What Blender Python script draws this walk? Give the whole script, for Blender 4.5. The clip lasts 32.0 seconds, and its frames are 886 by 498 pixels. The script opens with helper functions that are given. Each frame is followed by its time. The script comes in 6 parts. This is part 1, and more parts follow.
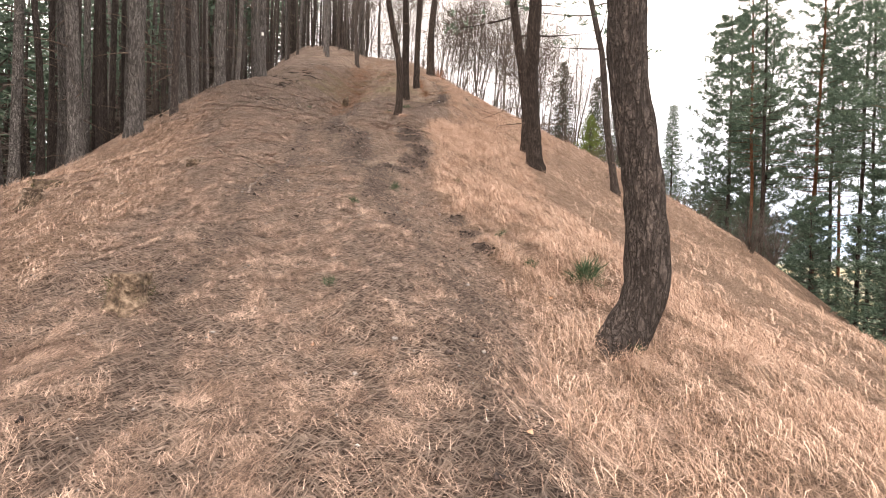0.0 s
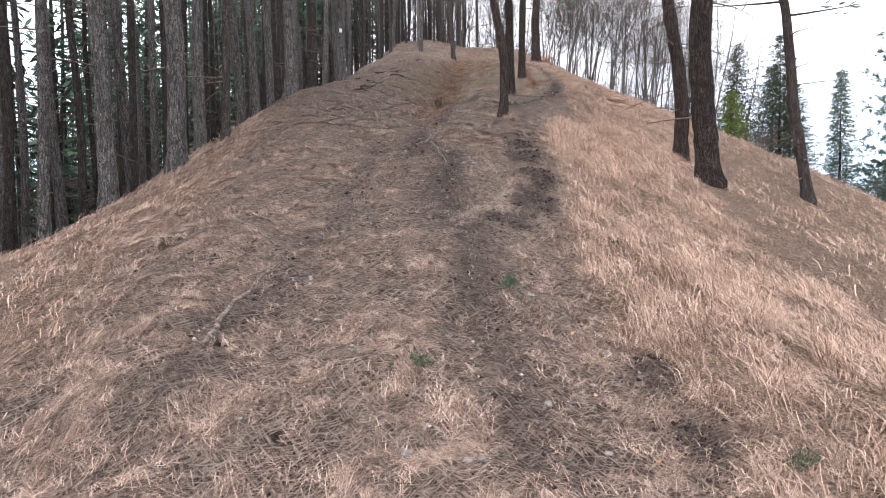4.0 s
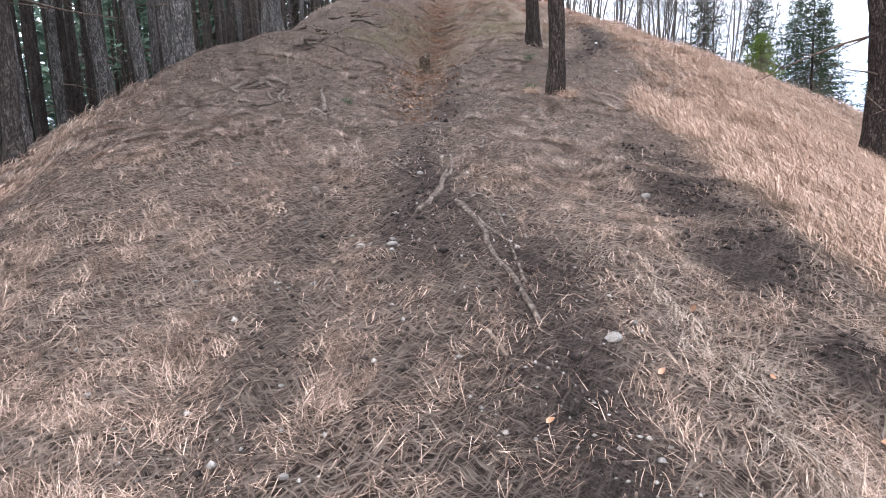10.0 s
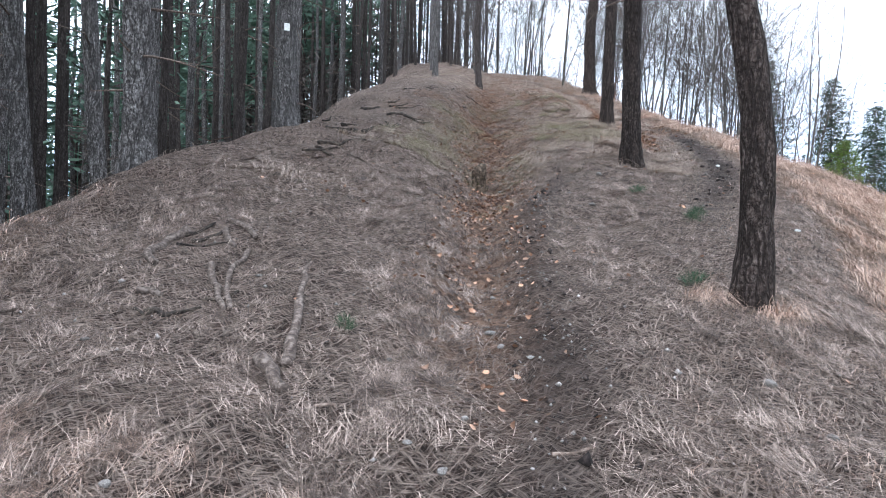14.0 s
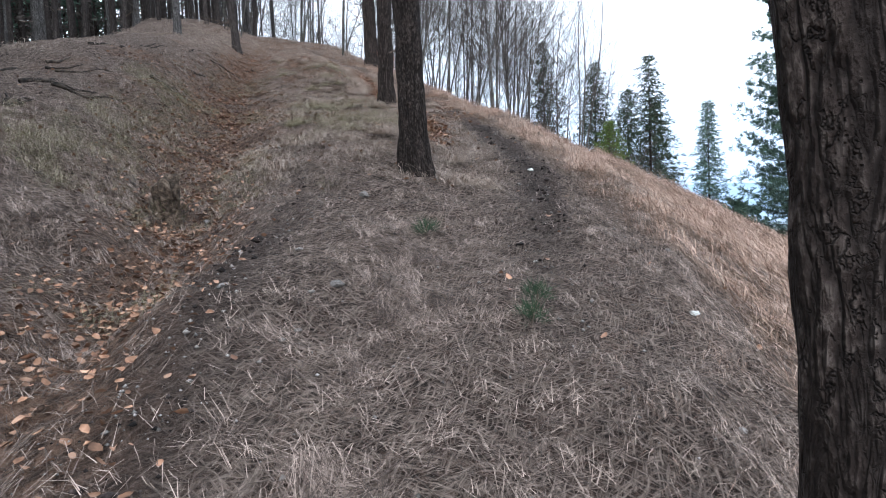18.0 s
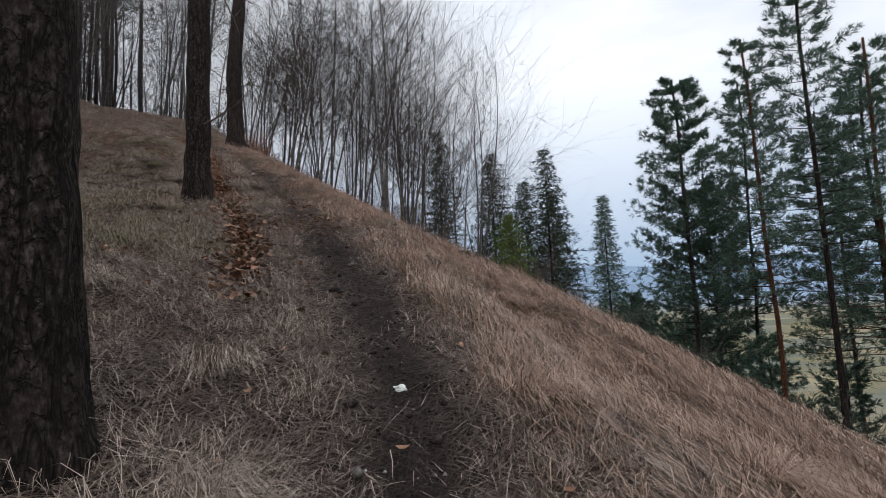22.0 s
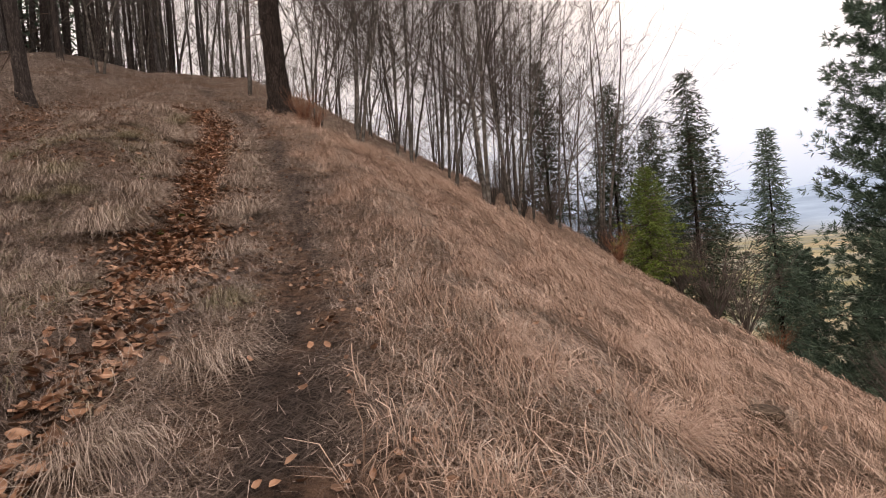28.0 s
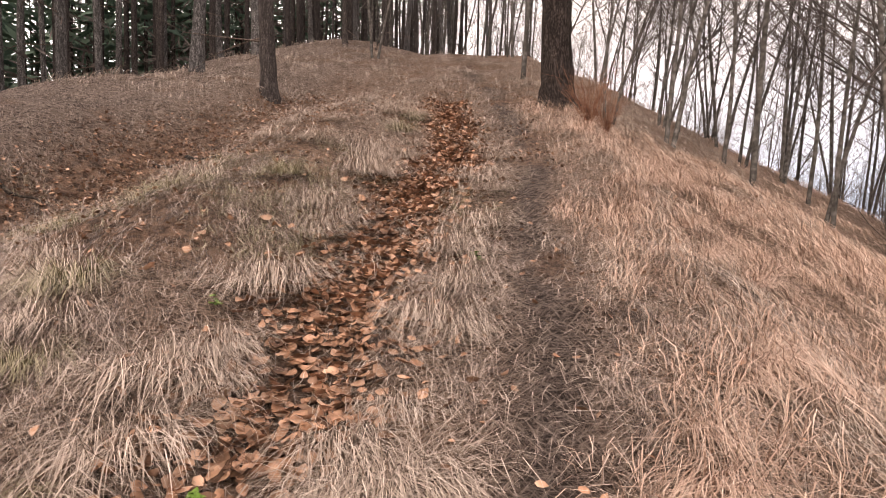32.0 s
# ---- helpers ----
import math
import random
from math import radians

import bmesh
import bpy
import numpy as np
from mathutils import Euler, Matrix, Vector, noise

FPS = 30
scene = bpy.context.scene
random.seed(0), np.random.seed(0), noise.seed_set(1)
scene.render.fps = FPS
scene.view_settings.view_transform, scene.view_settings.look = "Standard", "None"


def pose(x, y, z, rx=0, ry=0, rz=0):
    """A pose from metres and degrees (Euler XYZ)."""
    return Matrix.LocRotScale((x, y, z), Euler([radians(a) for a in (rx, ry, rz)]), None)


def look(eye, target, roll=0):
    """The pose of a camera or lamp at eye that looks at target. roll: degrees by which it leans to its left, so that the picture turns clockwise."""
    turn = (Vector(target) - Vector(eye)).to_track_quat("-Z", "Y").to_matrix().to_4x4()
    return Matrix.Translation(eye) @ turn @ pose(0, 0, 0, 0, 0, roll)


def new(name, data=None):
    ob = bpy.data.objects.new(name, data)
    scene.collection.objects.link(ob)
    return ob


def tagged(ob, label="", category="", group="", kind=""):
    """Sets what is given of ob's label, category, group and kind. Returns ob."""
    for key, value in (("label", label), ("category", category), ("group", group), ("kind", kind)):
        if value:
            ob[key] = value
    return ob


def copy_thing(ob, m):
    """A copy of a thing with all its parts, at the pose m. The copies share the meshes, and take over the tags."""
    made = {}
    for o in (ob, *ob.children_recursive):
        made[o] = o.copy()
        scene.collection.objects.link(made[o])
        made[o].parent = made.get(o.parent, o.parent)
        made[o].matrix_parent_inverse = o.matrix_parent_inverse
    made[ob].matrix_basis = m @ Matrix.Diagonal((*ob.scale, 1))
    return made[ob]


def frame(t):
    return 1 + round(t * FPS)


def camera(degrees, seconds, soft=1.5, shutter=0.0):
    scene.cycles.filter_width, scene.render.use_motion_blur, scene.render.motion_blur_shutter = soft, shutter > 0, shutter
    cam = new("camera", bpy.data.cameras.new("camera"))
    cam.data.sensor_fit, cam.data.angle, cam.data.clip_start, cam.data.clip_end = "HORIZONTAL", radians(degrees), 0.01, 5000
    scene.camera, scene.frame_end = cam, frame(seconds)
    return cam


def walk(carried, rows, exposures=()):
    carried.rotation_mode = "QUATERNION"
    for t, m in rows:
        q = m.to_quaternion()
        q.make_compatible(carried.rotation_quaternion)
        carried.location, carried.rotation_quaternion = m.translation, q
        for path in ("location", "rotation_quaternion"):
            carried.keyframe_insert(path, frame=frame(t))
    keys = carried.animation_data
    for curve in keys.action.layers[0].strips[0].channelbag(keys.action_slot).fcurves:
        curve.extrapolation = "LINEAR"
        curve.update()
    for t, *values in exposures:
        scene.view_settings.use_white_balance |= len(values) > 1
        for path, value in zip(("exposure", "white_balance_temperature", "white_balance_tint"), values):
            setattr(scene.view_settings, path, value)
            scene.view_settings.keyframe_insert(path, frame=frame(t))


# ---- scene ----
cam = camera(80.0, 32.0, soft=1.0)
PATH = [
    (0, (0.029, -0.214, 1.511), (0.028, 1.785, 1.457), 1.1),
    (0.5, (-0.094, 0.230, 1.587), (-0.248, 2.224, 1.570), 3.2),
    (1, (-0.036, 0.768, 1.807), (-0.229, 2.757, 1.719), -1.2),
    (1.5, (-0.116, 1.241, 1.918), (-0.314, 3.229, 1.837), -1.4),
    (2, (-0.148, 1.719, 2.015), (-0.324, 3.710, 1.944), -2.0),
    (2.5, (-0.105, 2.141, 2.251), (-0.279, 4.132, 2.193), -2.6),
    (3, (-0.237, 2.663, 2.353), (-0.450, 4.650, 2.264), -1.0),
    (3.5, (-0.333, 3.119, 2.400), (-0.626, 5.094, 2.279), -0.0),
    (4, (-0.417, 3.594, 2.647), (-0.808, 5.554, 2.557), -0.8),
    (4.5, (-0.615, 4.049, 2.770), (-1.040, 5.999, 2.645), 2.1),
    (6.5, (-1.256, 5.873, 3.093), (-1.704, 7.804, 2.831), -0.0),
    (7, (-1.359, 6.316, 3.296), (-1.784, 8.265, 3.146), -0.2),
    (7.5, (-1.558, 6.734, 3.525), (-2.038, 8.667, 3.342), 2.5),
    (8, (-1.651, 7.225, 3.613), (-2.160, 9.134, 3.303), -1.5),
    (8.5, (-1.760, 7.579, 3.753), (-2.259, 9.505, 3.547), -1.3),
    (9, (-1.924, 7.987, 4.001), (-2.361, 9.929, 3.805), 1.0),
    (9.5, (-1.881, 8.545, 4.055), (-2.216, 10.500, 3.794), -2.2),
    (10, (-1.918, 8.966, 4.182), (-2.221, 10.924, 3.911), -2.9),
    (10.5, (-2.041, 9.369, 4.426), (-2.401, 11.320, 4.175), -1.2),
    (11, (-2.174, 9.857, 4.610), (-2.643, 11.785, 4.364), -0.9),
    (11.5, (-2.388, 10.271, 4.685), (-2.931, 12.180, 4.439), 1.3),
    (12, (-2.584, 10.663, 4.883), (-3.189, 12.559, 4.682), 3.3),
    (12.5, (-2.670, 11.037, 5.126), (-3.288, 12.925, 4.898), 1.7),
    (13, (-2.822, 11.562, 5.230), (-3.325, 13.485, 5.006), 2.1),
    (13.5, (-2.836, 11.973, 5.318), (-3.241, 13.927, 5.183), 0.8),
    (14, (-2.799, 12.308, 5.506), (-3.196, 14.268, 5.504), 1.0),
    (14.5, (-2.939, 12.670, 5.636), (-3.315, 14.630, 5.766), 3.7),
    (16.5, (-2.632, 13.915, 5.919), (-2.727, 15.913, 5.954), 0.9),
    (17, (-2.486, 14.482, 6.083), (-2.418, 16.481, 6.088), -0.1),
    (17.5, (-2.436, 14.947, 6.273), (-2.240, 16.936, 6.180), 0.7),
    (18, (-2.246, 15.540, 6.345), (-1.915, 17.510, 6.238), -2.6),
    (18.5, (-2.114, 15.959, 6.480), (-1.648, 17.904, 6.469), -5.4),
    (19, (-2.042, 16.330, 6.714), (-1.506, 18.257, 6.700), -3.7),
    (19.5, (-1.786, 16.698, 6.760), (-1.185, 18.605, 6.806), -5.5),
    (20, (-1.563, 17.091, 6.805), (-0.866, 18.962, 6.910), -5.9),
    (20.5, (-1.395, 17.452, 6.990), (-0.627, 19.294, 7.125), -4.8),
    (21, (-1.157, 17.814, 7.117), (-0.391, 19.647, 7.343), -6.4),
    (21.5, (-1.047, 18.365, 7.106), (-0.352, 20.223, 7.354), -3.9),
    (22, (-0.924, 18.809, 7.284), (-0.218, 20.671, 7.467), -3.0),
    (22.5, (-0.720, 19.191, 7.473), (0.024, 21.044, 7.577), -5.6),
    (23, (-0.597, 19.727, 7.703), (0.167, 21.571, 7.831), -3.2),
    (23.5, (-0.401, 20.092, 7.745), (0.379, 21.931, 7.845), -3.6),
    (24, (-0.233, 20.556, 7.915), (0.481, 22.424, 7.964), -4.1),
    (24.5, (-0.232, 21.061, 8.128), (0.391, 22.962, 8.152), -2.5),
    (25, (-0.170, 21.639, 8.292), (0.343, 23.573, 8.310), -5.3),
    (25.5, (-0.154, 22.057, 8.405), (0.312, 23.999, 8.502), -5.0),
    (27.5, (-0.176, 23.516, 9.054), (0.224, 25.474, 9.129), -3.1),
    (28, (0.101, 23.927, 9.162), (0.470, 25.892, 9.136), -5.6),
    (28.5, (0.093, 24.601, 9.374), (0.413, 26.575, 9.352), -3.9),
    (29, (0.205, 25.231, 9.472), (0.445, 27.216, 9.427), -4.4),
    (29.5, (0.198, 25.816, 9.782), (0.317, 27.811, 9.717), -5.7),
    (30, (0.032, 26.354, 10.039), (0.047, 28.353, 10.064), -2.5),
    (30.5, (0.156, 26.767, 10.085), (0.086, 28.766, 10.094), -4.5),
    (31, (0.233, 27.087, 10.310), (0.094, 29.082, 10.297), -3.3),
    (31.5, (0.092, 27.662, 10.426), (-0.225, 29.631, 10.279), 1.8),
    (32, (-0.152, 28.159, 10.561), (-0.753, 30.065, 10.491), 0.7),
]
EXPOSURES = [(0.0, 1.05, 7800, 18), (4.0, 0.85, 6350, 13), (9.0, 1.0, 6050, 12), (13.0, 1.08, 5850, 10), (14.0, 0.97, 5600, 7), (17.0, 0.7, 5600, 6), (19.0, 0.27, 5900, 8), (20.0, 0.03, 6000, 8), (21.0, -0.38, 6100, 9), (22.0, -0.8, 6200, 10), (23.0, -0.45, 6800, 14), (24.0, -0.5, 7000, 16), (25.0, -0.15, 7600, 20), (28.0, -0.2, 7800, 22), (30.0, 0.35, 7450, 20), (32.0, 0.65, 7800, 23)]
walk(cam, [(t, look(eye, target, roll)) for t, eye, target, roll in PATH], EXPOSURES)

# ---- world, sun, exposure ----
SUN_EL, SUN_ROT = radians(38), radians(200)
world = bpy.data.worlds.new("overcast_sky")
scene.world = world
world.use_nodes = True
wt = world.node_tree
wt.nodes.clear()
w_out = wt.nodes.new("ShaderNodeOutputWorld")
w_bg = wt.nodes.new("ShaderNodeBackground")
w_sky = wt.nodes.new("ShaderNodeTexSky")
w_sky.sky_type, w_sky.sun_disc = "NISHITA", False
w_sky.sun_elevation, w_sky.sun_rotation = SUN_EL, SUN_ROT
w_sky.air_density, w_sky.dust_density, w_sky.ozone_density = 1.0, 4.0, 1.0
w_noise = wt.nodes.new("ShaderNodeTexNoise")
w_noise.inputs["Scale"].default_value, w_noise.inputs["Detail"].default_value = 1.6, 5
w_map = wt.nodes.new("ShaderNodeMapping")
w_map.inputs["Scale"].default_value = (1, 1, 3.5)
w_co = wt.nodes.new("ShaderNodeTexCoord")
w_ramp = wt.nodes.new("ShaderNodeMapRange")
w_ramp.inputs["From Min"].default_value, w_ramp.inputs["From Max"].default_value = 0.25, 0.5
w_ramp.inputs["To Min"].default_value, w_ramp.inputs["To Max"].default_value = 0.62, 0.97
w_mix = wt.nodes.new("ShaderNodeMix")
w_mix.data_type = "RGBA"
wt.links.new(w_co.outputs["Generated"], w_map.inputs["Vector"])
wt.links.new(w_map.outputs["Vector"], w_noise.inputs["Vector"])
wt.links.new(w_noise.outputs["Fac"], w_ramp.inputs["Value"])
w_low = wt.nodes.new("ShaderNodeSeparateXYZ")
wt.links.new(w_co.outputs["Generated"], w_low.inputs["Vector"])
w_haze = wt.nodes.new("ShaderNodeMapRange")
w_haze.inputs["From Min"].default_value, w_haze.inputs["From Max"].default_value = 0.0, 0.36
wt.links.new(w_low.outputs["Z"], w_haze.inputs["Value"])
w_cloud = wt.nodes.new("ShaderNodeMix")
w_cloud.data_type = "RGBA"
w_cloud.inputs["A"].default_value = (4.3, 5.9, 8.0, 1)
w_cloud.inputs["B"].default_value = (12.4, 12.6, 13.0, 1)
wt.links.new(w_haze.outputs["Result"], w_cloud.inputs["Factor"])
wt.links.new(w_cloud.outputs["Result"], w_mix.inputs["B"])
wt.links.new(w_ramp.outputs["Result"], w_mix.inputs["Factor"])
wt.links.new(w_sky.outputs["Color"], w_mix.inputs["A"])
wt.links.new(w_mix.outputs["Result"], w_bg.inputs["Color"])
w_bg.inputs["Strength"].default_value = 0.15
wt.links.new(w_bg.outputs["Background"], w_out.inputs["Surface"])

sun = new("sun", bpy.data.lights.new("sun", "SUN"))
sun.data.energy, sun.data.angle, sun.data.color = 1.3, radians(25), (1.0, 0.97, 0.92)
sun.matrix_world = look((60 * math.sin(SUN_ROT), 60 * math.cos(SUN_ROT), 60 * math.tan(SUN_EL)), (0, 0, 0))

# ---- small builders ----
RNG = np.random.default_rng(7)


def smooth(a, b, v):
    u = np.clip((np.asarray(v, float) - a) / (b - a), 0, 1)
    return u * u * (3 - 2 * u)


def hashed(ix, iy, seed):
    h = (ix.astype(np.int64) * 374761393 + iy.astype(np.int64) * 668265263 + seed * 1442695041) & 0xFFFFFFFF
    h = ((h ^ (h >> 13)) * 1274126177) & 0xFFFFFFFF
    return ((h ^ (h >> 16)) & 0xFFFFFF) / float(0xFFFFFF)


def value_noise(x, y, seed=0):
    """Smooth lattice noise from -1 to 1."""
    x, y = np.asarray(x, float), np.asarray(y, float)
    ix, iy = np.floor(x), np.floor(y)
    fx, fy = x - ix, y - iy
    fx, fy = fx * fx * (3 - 2 * fx), fy * fy * (3 - 2 * fy)
    a, b = hashed(ix, iy, seed), hashed(ix + 1, iy, seed)
    c, d = hashed(ix, iy + 1, seed), hashed(ix + 1, iy + 1, seed)
    return 2 * ((a * (1 - fx) + b * fx) * (1 - fy) + (c * (1 - fx) + d * fx) * fy) - 1


def fractal(x, y, octaves, seed=0):
    total, amp = 0, 1.0
    for k in range(octaves):
        total = total + amp * value_noise(x * 2**k, y * 2**k, seed + 17 * k)
        amp *= 0.5
    return total


def mesh_of(name, verts, faces, materials, flat=False, index=None):
    """A mesh from an array of points and one or more arrays of faces of equal length."""
    groups = [np.asarray(f, np.int64) for f in (faces if isinstance(faces, list) else [faces])]
    me = bpy.data.meshes.new(name)
    verts = np.asarray(verts, np.float32)
    loops = np.concatenate([g.ravel() for g in groups])
    sizes = np.concatenate([np.full(len(g), g.shape[1]) for g in groups])
    me.vertices.add(len(verts))
    me.vertices.foreach_set("co", verts.ravel())
    me.loops.add(len(loops))
    me.loops.foreach_set("vertex_index", loops.astype(np.int32))
    me.polygons.add(len(sizes))
    me.polygons.foreach_set("loop_start", np.concatenate([[0], np.cumsum(sizes)[:-1]]).astype(np.int32))
    me.polygons.foreach_set("loop_total", sizes.astype(np.int32))
    if not flat:
        me.polygons.foreach_set("use_smooth", np.ones(len(sizes), bool))
    for m in materials if isinstance(materials, (list, tuple)) else [materials]:
        me.materials.append(m)
    if index is not None:
        me.polygons.foreach_set("material_index", np.asarray(index, np.int32))
    me.update(calc_edges=True)
    return me


def under(name, me, parent, label="", m=None):
    """Links a mesh as one part under a thing."""
    ob = new(name, me)
    ob.parent = parent
    if m is not None:
        ob.matrix_basis = m
    return tagged(ob, label)


def thing(name, label, category, group="", kind="", m=None, data=None):
    ob = new(name, data)
    if data is None:
        ob.empty_display_size = 0.1
    if m is not None:
        ob.matrix_basis = m
    return tagged(ob, label, category, group, kind)


class Bag:
    """Gathers pieces of a mesh: points, with faces of three and of four corners."""

    def __init__(self):
        self.v, self.t, self.q, self.n = [], [], [], 0

    def add(self, verts, tris=None, quads=None):
        if tris is not None and len(tris):
            self.t.append(np.asarray(tris) + self.n)
        if quads is not None and len(quads):
            self.q.append(np.asarray(quads) + self.n)
        self.v.append(np.asarray(verts, float).reshape(-1, 3))
        self.n += len(self.v[-1])

    def mesh(self, name, material, flat=False):
        faces = [np.concatenate(g) for g in (self.t, self.q) if g]
        return mesh_of(name, np.concatenate(self.v), faces, material, flat)


def tube(points, radii, sides=6, bump=None, close=True):
    """Points and faces of a tapered tube along a line; bump(angles, lengths) adds to its radius in parts of it."""
    p = np.asarray(points, float)
    n = len(p)
    r = np.asarray(radii, float) * np.ones(n)
    ahead = np.gradient(p, axis=0)
    ahead /= np.linalg.norm(ahead, axis=1)[:, None] + 1e-9
    ref = np.array([1.0, 0, 0]) if abs(ahead[0][0]) < 0.8 else np.array([0, 1.0, 0])
    side = np.cross(ahead, ref)
    side /= np.linalg.norm(side, axis=1)[:, None] + 1e-9
    other = np.cross(side, ahead)
    a = np.arange(sides) * 2 * np.pi / sides
    rr = r[:, None] * np.ones(sides)
    if bump is not None:
        length = np.concatenate([[0], np.cumsum(np.linalg.norm(np.diff(p, axis=0), axis=1))])
        rr = rr * (1 + bump(a[None, :] * np.ones((n, 1)), length[:, None] * np.ones((1, sides))))
    v = p[:, None] + rr[..., None] * (np.cos(a)[None, :, None] * side[:, None] + np.sin(a)[None, :, None] * other[:, None])
    i, j = np.meshgrid(np.arange(n - 1), np.arange(sides), indexing="ij")
    k = (j + 1) % sides
    quads = np.stack([i * sides + j, i * sides + k, (i + 1) * sides + k, (i + 1) * sides + j], -1).reshape(-1, 4)
    v = v.reshape(-1, 3)
    tris = None
    if close:
        v = np.concatenate([v, p[-1:]])
        tris = np.array([[(n - 1) * sides + j, (n - 1) * sides + (j + 1) % sides, n * sides] for j in range(sides)])
    return v, tris, quads


# ---- materials ----
def material(name, rough=0.9, spec=0.3):
    m = bpy.data.materials.new(name)
    m.use_nodes = True
    b = m.node_tree.nodes["Principled BSDF"]
    b.inputs["Roughness"].default_value = rough
    b.inputs["Specular IOR Level"].default_value = spec
    return m, m.node_tree, b


def node(tree, kind, inputs=None, data_type="", blend_type="", feature="", operation="", attribute_name="", use_clamp=False):
    n = tree.nodes.new(kind)
    if data_type:
        n.data_type = data_type
    if blend_type:
        n.blend_type = blend_type
    if feature:
        n.feature = feature
    if operation:
        n.operation = operation
    if attribute_name:
        n.attribute_name = attribute_name
    if use_clamp:
        n.use_clamp = True
    for key, value in (inputs or {}).items():
        if isinstance(value, bpy.types.NodeSocket):
            tree.links.new(value, n.inputs[key])
        else:
            n.inputs[key].default_value = value
    return n


def noise_fac(tree, vector, scale, detail=4, rough=0.6, low=0.35, high=0.65):
    n = node(tree, "ShaderNodeTexNoise", {"Vector": vector, "Scale": scale, "Detail": detail, "Roughness": rough})
    return node(tree, "ShaderNodeMapRange", {"Value": n.outputs["Fac"], "From Min": low, "From Max": high}).outputs["Result"]


def blend(tree, fac, a, b, mode="MIX"):
    n = node(tree, "ShaderNodeMix", data_type="RGBA", blend_type=mode)
    for key, value in (("Factor", fac), ("A", a), ("B", b)):
        if isinstance(value, bpy.types.NodeSocket):
            tree.links.new(value, n.inputs[key])
        else:
            n.inputs[key].default_value = (*value, 1) if isinstance(value, tuple) else value
    return n.outputs["Result"]


def ramp(tree, fac, colours):
    n = node(tree, "ShaderNodeValToRGB", {"Fac": fac})
    e = n.color_ramp.elements
    while len(e) < len(colours):
        e.new(0.5)
    for k, c in enumerate(colours):
        e[k].position, e[k].color = k / (len(colours) - 1), (*c, 1)
    return n.outputs["Color"]


def relief(tree, bsdf, height, strength, distance):
    n = node(tree, "ShaderNodeBump", {"Height": height, "Strength": strength, "Distance": distance})
    tree.links.new(n.outputs["Normal"], bsdf.inputs["Normal"])


def place_of(tree, stretch=(1, 1, 1)):
    co = node(tree, "ShaderNodeTexCoord")
    return node(tree, "ShaderNodeMapping", {"Vector": co.outputs["Object"], "Scale": stretch}).outputs["Vector"]


def bark_material(name, dark, mid, light):
    """Plated bark: tall cells with dark cracks, pale flakes and moss grains."""
    m, t, b = material(name, 0.95, 0.15)
    co = place_of(t, (1, 1, 0.17))
    meander = node(t, "ShaderNodeTexNoise", {"Vector": co, "Scale": 17.0, "Detail": 3, "Roughness": 0.55, "Distortion": 0.5})
    off = node(t, "ShaderNodeMath", {0: meander.outputs["Fac"], 1: 0.5}, operation="SUBTRACT").outputs[0]
    across = node(t, "ShaderNodeTexNoise", {"Vector": place_of(t, (1, 1, 0.7)), "Scale": 15.0, "Detail": 4, "Roughness": 0.6})
    off2 = node(t, "ShaderNodeMath", {0: across.outputs["Fac"], 1: 0.47}, operation="SUBTRACT").outputs[0]
    near_0 = node(t, "ShaderNodeMath", {0: off}, operation="ABSOLUTE").outputs[0]
    near_1 = node(t, "ShaderNodeMath", {0: node(t, "ShaderNodeMath", {0: off2}, operation="ABSOLUTE").outputs[0], 1: 2.6}, operation="MULTIPLY").outputs[0]
    crack = node(t, "ShaderNodeMapRange", {"Value": node(t, "ShaderNodeMath", {0: near_0, 1: near_1}, operation="MINIMUM").outputs[0], "From Max": 0.085, "To Min": 0.15})
    fine = noise_fac(t, place_of(t, (1, 1, 0.5)), 60, 5)
    broad = noise_fac(t, place_of(t, (1, 1, 0.6)), 2.5, 3)
    plate = ramp(t, fine, [dark, mid, light])
    rnd = node(t, "ShaderNodeObjectInfo").outputs["Random"]
    plate = blend(t, node(t, "ShaderNodeMath", {0: broad, 1: 0.6}, operation="MULTIPLY").outputs[0], plate, tuple(0.75 * v for v in mid))
    col = blend(t, crack.outputs["Result"], tuple(0.5 * v for v in dark), plate)
    hue = node(t, "ShaderNodeHueSaturation", {"Color": col, "Value": node(t, "ShaderNodeMapRange", {"Value": rnd, "To Min": 0.8, "To Max": 1.2}).outputs["Result"]})
    t.links.new(hue.outputs["Color"], b.inputs["Base Color"])
    mixed = node(t, "ShaderNodeMath", {0: crack.outputs["Result"], 1: node(t, "ShaderNodeMath", {0: fine, 1: 0.35}, operation="MULTIPLY").outputs[0]}, operation="ADD")
    relief(t, b, mixed.outputs[0], 0.9, 0.03)
    return m


BARK = bark_material("pine_bark", (0.042, 0.034, 0.031), (0.086, 0.07, 0.064), (0.16, 0.133, 0.122))
BARK_DARK = bark_material("dark_pine_bark", (0.02, 0.014, 0.012), (0.05, 0.037, 0.032), (0.125, 0.1, 0.088))
BARK_GREY = bark_material("grey_pine_bark", (0.05, 0.044, 0.042), (0.165, 0.15, 0.145), (0.4, 0.378, 0.362))
BARK_RED = bark_material("red_pine_bark", (0.1, 0.045, 0.025), (0.2, 0.09, 0.05), (0.3, 0.15, 0.09))


